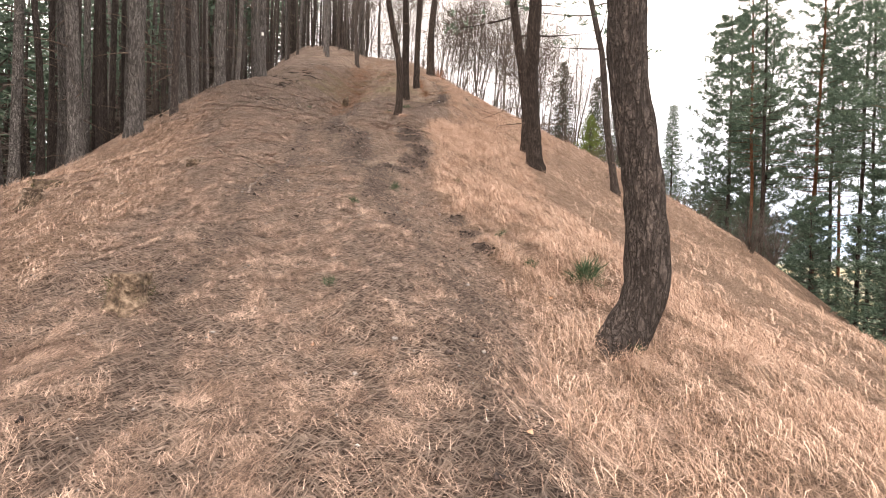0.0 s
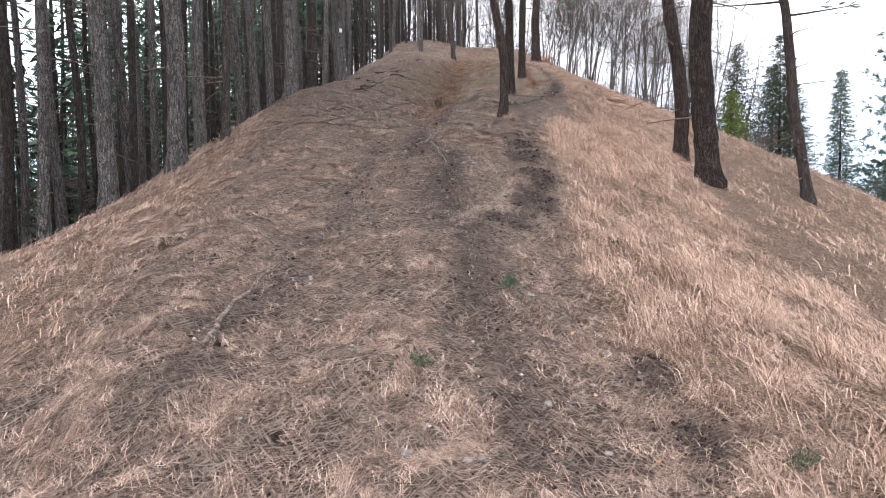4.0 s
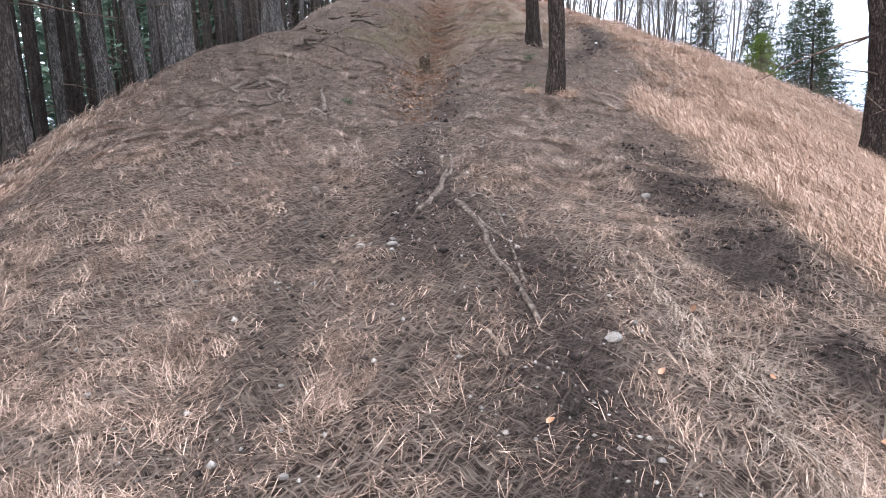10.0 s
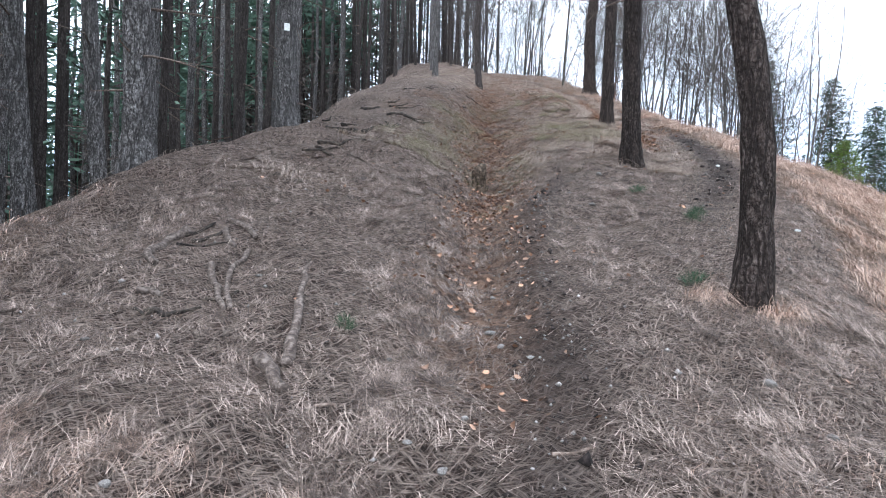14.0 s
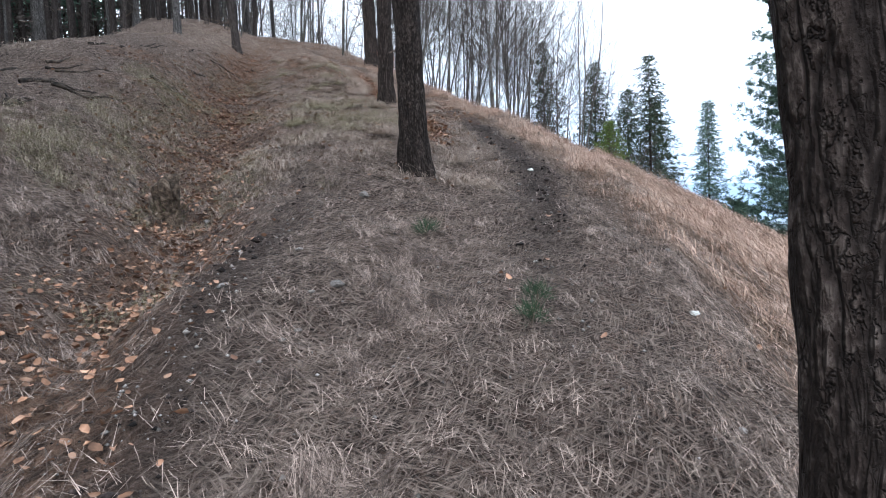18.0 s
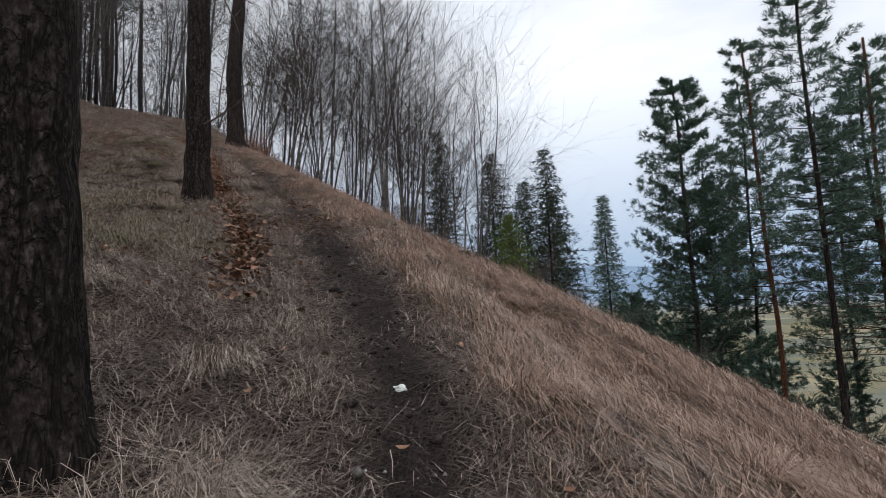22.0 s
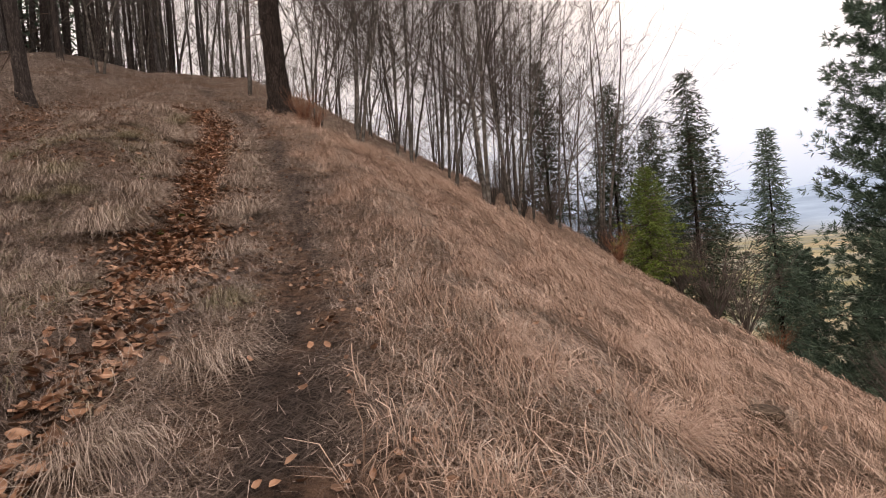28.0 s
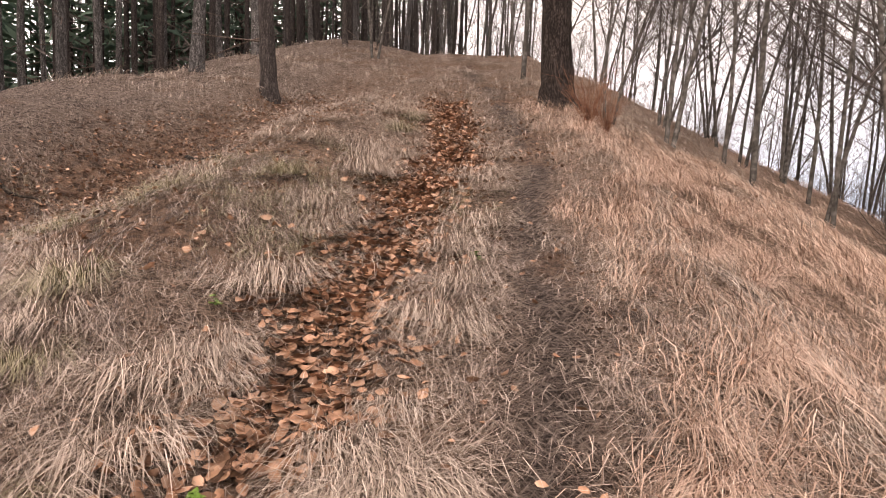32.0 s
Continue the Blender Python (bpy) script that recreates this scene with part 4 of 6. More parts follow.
# ---- bare broadleaved trees ----
def bare_meshes(seed, height, stems, lean):
    rng = np.random.default_rng(seed)
    bole, twig = Bag(), Bag()
    for st in range(stems):
        a0 = rng.uniform(0, 6.28)
        hgt = height * rng.uniform(0.75, 1.0)
        s = np.linspace(0, 1, 9)
        tilt = np.tan(radians(lean + rng.normal(0, 7)))
        line = np.stack([0.15 * st * np.cos(a0) + tilt * hgt * s + 0.55 * np.sin(s * 4 + a0) * s, 0.15 * st * np.sin(a0) + 0.4 * np.sin(s * 3 + a0) * s, hgt * s - 0.3 * (s == 0)], 1)
        rad = 0.005 * hgt * (1 - 0.9 * s)
        bole.add(*tube(line, rad, 6))
        for b in range(20):
            u = rng.uniform(0.2, 0.97)
            base = np.array([np.interp(u, s, line[:, k]) for k in range(3)])
            a = rng.uniform(0, 6.28)
            out = np.array([np.cos(a) + 0.08, np.sin(a), 0.0]) * rng.uniform(0.5, 1.0)
            ln = hgt * 0.47 * (1.15 - u) * rng.uniform(0.7, 1.3) + 0.4
            sb = np.linspace(0, 1, 5)
            p = base + ln * (sb[:, None] * out + (0.85 * sb**1.2)[:, None] * np.array([0, 0, 1.0]) + rng.normal(0, 0.05, (5, 3)) * sb[:, None])
            twig.add(*tube(p, np.linspace(0.022 * (1.15 - u), 0.004, 5), 3, close=False))
            for c in range(7):
                q = rng.uniform(0.25, 1.0)
                b2 = np.array([np.interp(q, sb, p[:, k]) for k in range(3)])
                o2 = out * 0.6 + np.array([0, 0, 0.55]) + rng.normal(0, 0.5, 3)
                l2 = ln * rng.uniform(0.28, 0.58)
                e = b2 + l2 * o2
                midp = (b2 + e) / 2 + rng.normal(0, 0.03, 3)
                twig.add(*tube(np.stack([b2, midp, e]), (0.0052, 0.0038, 0.002), 3, close=False))
                for _ in range(2):
                    b3 = b2 + (e - b2) * rng.uniform(0.3, 1.0)
                    twig.add(*tube(np.stack([b3, b3 + l2 * 0.5 * (o2 + rng.normal(0, 0.4, 3))]), (0.0032, 0.0014), 3, close=False))
    return bole.mesh("trunk", BEECH_BARK), twig.mesh("branches", TWIGS)


bare_kinds = [bare_meshes(500 + k, h, st, ln) for k, (h, st, ln) in enumerate(((13, 1, 8), (11, 2, 13), (12, 2, 7), (14, 1, 14), (10, 2, 11)))]
brng = np.random.default_rng(11)
first_of, spots, tries = {}, [], 0
while len(spots) < 222 and tries < 6000:
    tries += 1
    y = brng.uniform(37.5, 78) if len(spots) < 125 else brng.uniform(62, 98) if len(spots) < 200 else brng.uniform(43, 62)
    lo, hi = np.interp(y, (37, 42, 48, 56, 80), (0.5, -3.0, -8.0, -12, -24)), np.interp(y, (37, 42, 46, 50, 56, 80), (4.0, 8.5, 12.5, 17, 22, 27))
    x = brng.uniform(lo, hi) if len(spots) < 200 else brng.uniform(-0.35, -0.1) * (y - 20.5)
    if any((x - a) ** 2 + (y - b) ** 2 < 0.9 for a, b in spots) or abs(x - np.interp(y, *np.array(TREAD).T)) < 0.9:
        continue
    spots.append((x, y))
    k = int(brng.integers(0, 5))
    m = Matrix.Translation((x, y, float(ground_at(x, y)) - 0.05)) @ Matrix.Rotation(brng.normal(0, 0.8), 4, "Z") @ Matrix.Scale(brng.uniform(0.75, 1.15), 4)
    if k in first_of:
        copy_thing(first_of[k], m).matrix_basis = m
    else:
        root = thing("bare_tree", ("single-stemmed", "twin-stemmed", "twin-stemmed", "tall leaning", "many-stemmed")[k] + " bare broadleaved tree with fine grey twigs", "tree", "bare trees along the crest", m=m)
        for nm, me in zip(("trunk", "crown"), bare_kinds[k]):
            tagged(under(nm, me, root), kind="" if nm == "trunk" else "stuff")
        first_of[k] = root
for k, (x, y, h) in enumerate(((10.6, 44.3, 13.5), (14.4, 51.5, 13), (18.6, 54.0, 12), (6.6, 43.5, 13))):
    root = thing("bare_tree", "spreading bare broadleaved tree forked low into several stems", "tree", "bare trees along the crest", m=Matrix.Translation((x, y, float(ground_at(x, y)) - 0.05)))
    for nm, me in zip(("trunk", "crown"), bare_meshes(520 + k, h, 3, 3)):
        tagged(under(nm, me, root), kind="" if nm == "trunk" else "stuff")


# ---- grass ----
def downhill(x, y):
    e = 0.25
    gx_, gy_ = (lie(x + e, y) - lie(x - e, y)) / (2 * e), (lie(x, y + e) - lie(x, y - e)) / (2 * e)
    n = np.hypot(gx_, gy_) + 1e-6
    return -gx_ / n, -gy_ / n


def blade_mesh(name, x, y, length, width, turn, lift, mat, curl, mound=0.0):
    """Bent blades: a pointed foot, two knees and a tip. turn: the way each falls; lift: how upright, 0 to 1; curl: sideways bend."""
    n = len(x)
    z0 = ground_at(x, y)
    reach = length * (1 - 0.6 * lift)
    v = np.empty((n, 6, 3))
    at = []
    for s_, up in ((0.0, 0.0), (0.34, 0.8), (0.7, 1.0), (1.0, 0.72)):
        way = turn + curl * s_
        px_, py_ = x + np.cos(way) * reach * s_, y + np.sin(way) * reach * s_
        drop = lie(px_, py_) - lie(x, y)
        sag = (1 - lift) * s_**2 * 0.55
        at.append((px_, py_, z0 + drop + mound + length * (0.1 + 0.62 * lift) * up * (1 - sag) + (0.006 if s_ else -0.03)))
    sx, sy = -np.sin(turn) * width / 2, np.cos(turn) * width / 2
    v[:, 0] = np.stack(at[0], 1)
    for k, row in ((1, 1), (3, 2)):
        px_, py_, pz_ = at[row]
        f = 1.0 if row == 1 else 0.75
        v[:, k] = np.stack([px_ - sx * f, py_ - sy * f, pz_], 1)
        v[:, k + 1] = np.stack([px_ + sx * f, py_ + sy * f, pz_], 1)
    v[:, 5] = np.stack(at[3], 1)
    k = np.arange(n)[:, None] * 6
    tris = np.concatenate([k + np.array([[0, 2, 1]]), k + np.array([[3, 4, 5]])])
    return mesh_of(name, v.reshape(-1, 3), [tris, k + np.array([[1, 2, 4, 3]])], mat)


def clumped(rng, count, per, xs, ys, keep, radius):
    """Feet of blades in clumps over a stretch of the plan, where keep(x, y) allows."""
    cx, cy = rng.uniform(*xs, count * 6), rng.uniform(*ys, count * 6)
    ok = rng.random(count * 6) < keep(cx, cy)
    cx, cy = cx[ok][:count], cy[ok][:count]
    n = len(cx)
    a, r = rng.uniform(0, 2 * np.pi, (n, per)), radius * np.sqrt(rng.random((n, per)))
    return (cx[:, None] + r * np.cos(a)).ravel(), (cy[:, None] + r * np.sin(a)).ravel(), np.repeat(rng.normal(0, 0.35, n), per), np.repeat(rng.uniform(0.75, 1.25, n), per), a.ravel()


def grass(name, label, seed, count, per, xs, ys, keep, length, width, lift, mat, radius=0.07, fan=1.2, wild=0.7):
    rng = np.random.default_rng(seed)
    x, y, sway, size, a = clumped(rng, count, per, xs, ys, keep, radius)
    gx_, gy_ = downhill(x, y)
    # blades hang downhill, fan out from the heart of their clump and lie across each other
    vx, vy = 0.6 * gx_ + fan * np.cos(a), 0.6 * gy_ + fan * np.sin(a)
    turn = np.arctan2(vy, vx) + sway + rng.normal(0, wild, len(x)) + 0.9 * value_noise(x / 0.5, y / 0.5, seed)
    size = size * (0.75 + 0.5 * smooth(-0.5, 0.6, fractal(x / 0.45, y / 0.45, 2, seed + 5)))
    ln = rng.uniform(*length, len(x)) * size
    lf = np.clip(rng.normal(lift, 0.2, len(x)), 0.02, 0.95)
    return tagged(new(name, blade_mesh(name, x, y, ln, rng.uniform(*width, len(x)), turn, lf, mat, rng.normal(0, 0.8, len(x)))), label, "grass", kind="stuff")


def on_slope(near, far):
    return lambda x, y: meadow(x, y) * smooth(near - 0.6, near, aside(x, y)) * smooth(far + 0.6, far, aside(x, y)) * (0.25 + 0.75 * smooth(-0.45, 0.1, fractal(x / 0.35, y / 0.35, 2, 77))) * (1 - np.exp(-(((x - np.interp(y, (22.9, 23.5, 24.29), (1.42, 1.17, 0.95))) / 0.3) ** 2)) * smooth(22.6, 22.8, y) * smooth(24.45, 24.3, y))


grass("slope_grass", "dry orange grass hanging downhill in tufts", 601, 4800, 20, (-2.5, 7.0), (-0.5, 17.0), on_slope(0.8, 4.5), (0.12, 0.32), (0.0026, 0.0052), 0.36, GRASS_DRY, 0.07, 1.8, 1.0)
grass("slope_grass", "dry orange grass hanging downhill in tufts", 602, 5200, 20, (-2.5, 6.0), (15.0, 38.0), on_slope(0.3, 4.5), (0.12, 0.34), (0.0026, 0.0054), 0.36, GRASS_DRY, 0.07, 1.8, 1.0)
grass("far_slope_grass", "dry orange grass on the steep lower slope", 603, 5600, 8, (2.5, 20.0), (-3.0, 50.0), on_slope(4.6, 14.0), (0.15, 0.36), (0.006, 0.012), 0.34, GRASS_DRY, 0.14)
grass("bank_grass", "dry straw grass along the edge of the wood", 604, 2200, 12, (-10.0, -2.0), (-2.0, 17.5), lambda x, y: meadow(x, y) * (aside(x, y) < -1.8), (0.08, 0.22), (0.003, 0.0065), 0.3, GRASS_DRY, 0.09)
grass("straw_grass", "pale straw grass lying between the paths", 605, 5000, 18, (-7.0, 1.5), (20.5, 36.0), lambda x, y: np.maximum(meadow(x, y), 0.8 * smooth(18, 21, y) * smooth(-6.5, -4.0, aside(x, y))) * (1 - footpath(x, y)) ** 2 * (aside(x, y) < 1.4) * (1 - leafy(x, y)), (0.09, 0.28), (0.0016, 0.0038), 0.2, GRASS_PALE)
grass("green_grass", "faded grey-green grass on the bank", 606, 1500, 20, (-5.8, -0.8), (18.5, 33.0), lambda x, y: np.maximum(smooth(0.05, 0.6, fractal(x / 1.2, y / 1.2, 2, 71)) * smooth(0, -0.7, aside(x, y)) * (1 - footpath(x, y)) * (1 - leafy(x, y)), np.maximum(np.exp(-(((x + 4.9) / 0.4) ** 2)) * smooth(19.8, 20.5, y) * smooth(27, 25, y), np.exp(-(((x + 2.3) / 0.4) ** 2 + ((y - 25.6) / 1.0) ** 2)))), (0.1, 0.26), (0.0018, 0.004), 0.28, GRASS_GREEN)
grass("path_grass", "trampled straw and bents on the path", 607, 4800, 8, (-4.5, 1.6), (12.0, 36.0), lambda x, y: (aside(x, y) > -3.6) * (aside(x, y) < 1.3) * (0.12 + 0.88 * (1 - footpath(x, y)) ** 2), (0.05, 0.17), (0.0013, 0.003), 0.05, STRAW_MAT, 0.14, 3.0, 1.5)
grass("edge_grass", "thin dry grass spilling over the edge of the track", 608, 2400, 12, (-3.5, 3.0), (1.0, 22.0), lambda x, y: np.exp(-((meadow(x, y) - 0.35) / 0.3) ** 2) * (aside(x, y) > 0.3), (0.05, 0.15), (0.001, 0.0022), 0.12, GRASS_DRY)
RIDGE = ((9.0, -1.3), (9.3, -1.27), (9.9, -0.97), (10.66, -1.0), (11.2, -1.22), (11.8, -1.4))
grass("grass_hank", "long pale grass combed along the edge of the rut", 611, 130, 26, (-1.7, -0.6), (8.9, 11.8), lambda x, y: np.exp(-(((x - np.interp(y, *np.array(RIDGE).T)) / 0.07) ** 2)), (0.1, 0.26), (0.0012, 0.0026), 0.12, GRASS_PALE, 0.06, 0.25, 0.35)
grass("crest_grass", "dry grass and weeds on the top of the rise", 610, 2100, 11, (-10.0, 8.0), (34.5, 46.0), lambda x, y: (0.3 + 0.7 * smooth(-0.4, 0.4, fractal(x / 0.9, y / 0.9, 2, 79))) * smooth(6, 3, aside(x, y)) * (1 - footpath(x, y)), (0.12, 0.34), (0.005, 0.01), 0.32, GRASS_PALE, 0.12)
grass("wood_grass", "sparse dry grass at the feet of the pines", 609, 1300, 10, (-14.0, -5.0), (6.0, 46.0), lambda x, y: smooth(0, 0.7, fractal(x / 2, y / 2, 2, 73)) * (aside(x, y) < -3.5), (0.08, 0.22), (0.005, 0.01), 0.3, GRASS_PALE, 0.14)


# ---- needle litter: single fallen needles and needle pairs ----
def strewn(name, label, seed, count, xs, ys, keep, length, width, mat, rise=0.012, tip=0.02, category="litter"):
    """Straight slivers lying crosswise, half combed by the slope, some with a lifted tip."""
    rng = np.random.default_rng(seed)
    x, y = rng.uniform(*xs, count * 6), rng.uniform(*ys, count * 6)
    ok = rng.random(count * 6) < keep(x, y)
    x, y = x[ok][:count], y[ok][:count]
    n = len(x)
    a = 2.2 * np.pi * value_noise(x / 0.22, y / 0.22, seed) + rng.normal(0, 0.8, n)
    ln, w = rng.uniform(*length, n), rng.uniform(*width, n)
    x2, y2 = x + ln * np.cos(a), y + ln * np.sin(a)
    z1, z2 = ground_at(x, y) + rng.uniform(0.0, rise, n), ground_at(x2, y2) + rng.uniform(0.002, rise, n) + tip * rng.random(n) ** 3
    sx, sy = -np.sin(a) * w / 2, np.cos(a) * w / 2
    v = np.stack([np.stack([x - sx, y - sy, z1], 1), np.stack([x + sx, y + sy, z1], 1), np.stack([x2, y2, z2], 1)], 1)
    return tagged(new(name, mesh_of(name, v.reshape(-1, 3), np.arange(n * 3).reshape(n, 3), mat)), label, category, kind="stuff")


def on_track(x, y):
    d = aside(x, y)
    drift = needle_drift(x, y)
    return smooth(-6.8, -4.8, d) * smooth(2.7, 1.7, d) * (0.32 + 0.68 * drift) * (0.1 + 0.9 * smooth(-0.3, 0.4, fractal(x / 0.15, y / 0.15, 2, 83))) * (0.06 + 0.94 * (1 - footpath(x, y)) ** 2)


strewn("needle_litter", "fallen tan pine needles strewn over the track", 621, 430000, (-7.6, 2.8), (0.5, 14.0), on_track, (0.045, 0.12), (0.0018, 0.004), NEEDLE_LITTER, 0.012, 0.03)
strewn("straw_litter", "dead grey-brown straw and needles matted over the upper track", 622, 430000, (-7.2, 1.8), (13.0, 32.0), on_track, (0.06, 0.15), (0.002, 0.0044), STRAW_MAT, 0.018, 0.05)
strewn("twig_litter", "small dark twigs and bark chips on the ground", 623, 5000, (-9.0, 2.6), (-0.6, 34.0), lambda x, y: on_track(x, y) * 0.6 + 0.15, (0.03, 0.16), (0.004, 0.009), STICK, 0.012)


# ---- stones ----
def stone_mesh(seed, flat=0.7):
    rng = np.random.default_rng(seed)
    bm = bmesh.new()
    bmesh.ops.create_icosphere(bm, subdivisions=2, radius=0.5)
    cuts = rng.normal(0, 1, (7, 3))
    cuts /= np.linalg.norm(cuts, axis=1)[:, None]
    for vert in bm.verts:
        p = np.array(vert.co)
        for c in cuts:
            over = p @ c - 0.36
            if over > 0:
                p = p - c * over * 0.85
        p = p * (1.25, 0.95, flat) * (1 + rng.normal(0, 0.015))
        vert.co = p
    me = bpy.data.meshes.new("stone")
    bm.to_mesh(me)
    bm.free()
    me.materials.append(STONE)
    return me


STONES = [stone_mesh(700 + k, f) for k, f in enumerate((0.7, 0.55, 0.8, 0.5, 0.65))]
stones_low = [(-1.02, 5.74, 8), (-1.88, 6.74, 6), (-0.03, 7.17, 7), (-0.55, 7.65, 8), (-0.3, 7.59, 4), (-0.75, 5.75, 5), (-0.7, 5.78, 5), (-0.42, 6.41, 6), (-0.14, 6.19, 6), (-1.45, 7.09, 4), (-0.16, 6.8, 5), (-1.84, 5.8, 4), (0.13, 7.0, 4),
              (-1.2, 5.33, 4), (0.25, 4.46, 5), (-0.27, 3.14, 6), (-1.42, 3.11, 4), (-1.29, 3.5, 4), (-0.96, 4.6, 5), (-0.12, 3.72, 4), (0.18, 4.92, 3), (-2.35, 9.08, 5), (-2.33, 9.0, 6), (-2.08, 8.9, 5), (-2.91, 8.97, 5), (-2.29, 8.78, 4), (-2.58, 9.11, 4), (-2.44, 9.68, 4), (-2.85, 10.78, 4), (-2.66, 10.37, 4)]
stones_mid = [(-3.49, 10.57, 4), (-1.58, 11.04, 10), (-2.65, 11.85, 5), (-4.11, 9.44, 5), (-2.81, 9.31, 4), (-1.44, 9.79, 4), (-2.38, 8.6, 4), (-1.59, 9.76, 4), (-2.64, 11.79, 9), (-2.68, 12.95, 7), (-2.71, 12.21, 4), (-2.17, 12.68, 6), (-1.11, 12.65, 9), (-1.67, 12.28, 5), (-2.82, 11.8, 7),
              (-2.98, 12.19, 4), (-2.93, 11.98, 4), (-3.67, 12.39, 4), (-2.83, 13.12, 5), (-2.24, 11.62, 4), (-3.55, 11.35, 4), (-2.97, 11.43, 3), (-1.71, 15.22, 8), (-3.19, 16.04, 6), (-3.06, 15.29, 6), (-3.69, 16.29, 5), (-3.14, 15.44, 8), (-3.6, 14.92, 5), (-2.89, 15.15, 5), (-3.15, 14.56, 5)]
stones_high = [(-3.18, 14.26, 6), (-3.34, 14.33, 5), (-5.44, 15.17, 5), (-4.74, 15.59, 6), (-1.59, 14.87, 6), (-5.11, 14.58, 5), (-0.78, 17.36, 6), (-4.19, 13.76, 5), (-2.53, 18.09, 6), (-2.14, 20.05, 13), (-2.35, 18.44, 10), (-2.58, 18.89, 7), (-3.62, 20.92, 10), (-2.92, 18.41, 6), (0.02, 19.08, 6), (-3.88, 21.51, 7), (-2.48, 18.35, 5), (-1.41, 31.28, 7)]
srng = np.random.default_rng(71)
for k, (x, y, cm) in enumerate(stones_low + stones_mid + stones_high):
    ob = thing("stone", "pale angular limestone lying on the path", "stone", "loose stones on the path", data=STONES[k % 5])
    ob.matrix_basis = Matrix.Translation((x, y, float(ground_at(x, y)) + cm * 0.0008)) @ Matrix.Rotation(srng.uniform(0, 6.28), 4, "Z") @ Matrix.Scale(cm * 0.0076, 4)

# gravel too small to count
pb = Bag()
prng = np.random.default_rng(73)
px, py = prng.uniform(-6.5, 1.8, 90000), prng.uniform(-0.8, 24, 90000)
ok = prng.random(90000) < (0.1 + 0.7 * footpath(px, py)) * smooth(-0.5, 0.3, fractal(px / 0.4, py / 0.4, 2, 75)) * smooth(-5, -3, aside(px, py)) * smooth(2.0, 1.0, aside(px, py)) * smooth(26, 18, py)
px, py = px[ok][:15000], py[ok][:15000]
pz = ground_at(px, py)
octa = np.array([[1, 0, 0], [0, 1, 0], [-1, 0, 0], [0, -1, 0], [0, 0, 0.8], [0, 0, -0.8]], float)
faces = np.array([[0, 1, 4], [1, 2, 4], [2, 3, 4], [3, 0, 4], [1, 0, 5], [2, 1, 5], [3, 2, 5], [0, 3, 5]])
sz = prng.gamma(1.5, 0.0027, len(px)) + 0.0022
pts = octa[None] * (1 + prng.normal(0, 0.25, (len(px), 6, 1))) * sz[:, None, None]
ang = prng.uniform(0, 6.28, len(px))
rot = np.stack([pts[..., 0] * np.cos(ang)[:, None] - pts[..., 1] * np.sin(ang)[:, None], pts[..., 0] * np.sin(ang)[:, None] + pts[..., 1] * np.cos(ang)[:, None], pts[..., 2]], -1)
rot = rot + np.stack([px, py, pz + sz * 0.35], 1)[:, None]
pb.add(rot.reshape(-1, 3), tris=(np.arange(len(px))[:, None, None] * 6 + faces[None]).reshape(-1, 3))
# dark crumbs of soil in the ruts and washed-out hollows
cx_, cy_ = prng.uniform(-6.5, 1.8, 160000), prng.uniform(-0.8, 24, 160000)
ok = prng.random(160000) < np.maximum(0.9 * bare_scars(cx_, cy_), 0.3 * footpath(cx_, cy_) ** 2) * smooth(-0.3, 0.2, fractal(cx_ / 0.25, cy_ / 0.25, 2, 76))
cx_, cy_ = cx_[ok][:16000], cy_[ok][:16000]
big = prng.gamma(1.6, 0.0045, len(cx_)) + 0.004
lump = octa[None] * (1 + prng.normal(0, 0.3, (len(cx_), 6, 1))) * big[:, None, None] + np.stack([cx_, cy_, ground_at(cx_, cy_) + big * 0.3], 1)[:, None]
crumbs = Bag()
crumbs.add(lump.reshape(-1, 3), tris=(np.arange(len(cx_))[:, None, None] * 6 + faces[None]).reshape(-1, 3))
CRUMB = speckled("dark_soil_crumb", [(0.01, 0.007, 0.006), (0.026, 0.019, 0.017), (0.06, 0.045, 0.04)], 40, 0.95, 0.4, 0.004, "island", 0.5)
tagged(new("soil_crumbs", crumbs.mesh("soil_crumbs", CRUMB, True)), "dark crumbs of loose soil in the ruts", "soil", kind="stuff")
GRAVEL = speckled("fine_gravel", [(0.09, 0.078, 0.07), (0.19, 0.168, 0.154), (0.33, 0.3, 0.28)], 30, 0.9, 0.2, 0.003, "island", 0.5)
tagged(new("gravel", pb.mesh("gravel", GRAVEL, True)), "fine pale gravel in the bare soil of the ruts", "gravel", kind="stuff")


# ---- roots and sticks ----
def snake(points, r0, r1, seed, lift=0.15, sides=10, wob=0.018):
    """A root or stick that follows the ground through a few places."""
    rng = np.random.default_rng(seed)
    p = np.array(points, float)
    s = np.linspace(0, len(p) - 1, 10 * (len(p) - 1) + 1)
    x, y = np.interp(s, np.arange(len(p)), p[:, 0]), np.interp(s, np.arange(len(p)), p[:, 1])
    x = np.convolve(np.pad(x, 3, "edge"), np.ones(7) / 7, "valid") + wob * value_noise(s * 2.1, s * 0, seed)
    y = np.convolve(np.pad(y, 3, "edge"), np.ones(7) / 7, "valid") + wob * value_noise(s * 2.1, s * 0 + 5, seed)
    r = np.linspace(r0, r1, len(s)) * (1 + 0.12 * rng.normal(0, 1, len(s)).cumsum().clip(-1.2, 1.2))
    return np.stack([x, y, ground_at(x, y) + r * lift], 1), r, sides


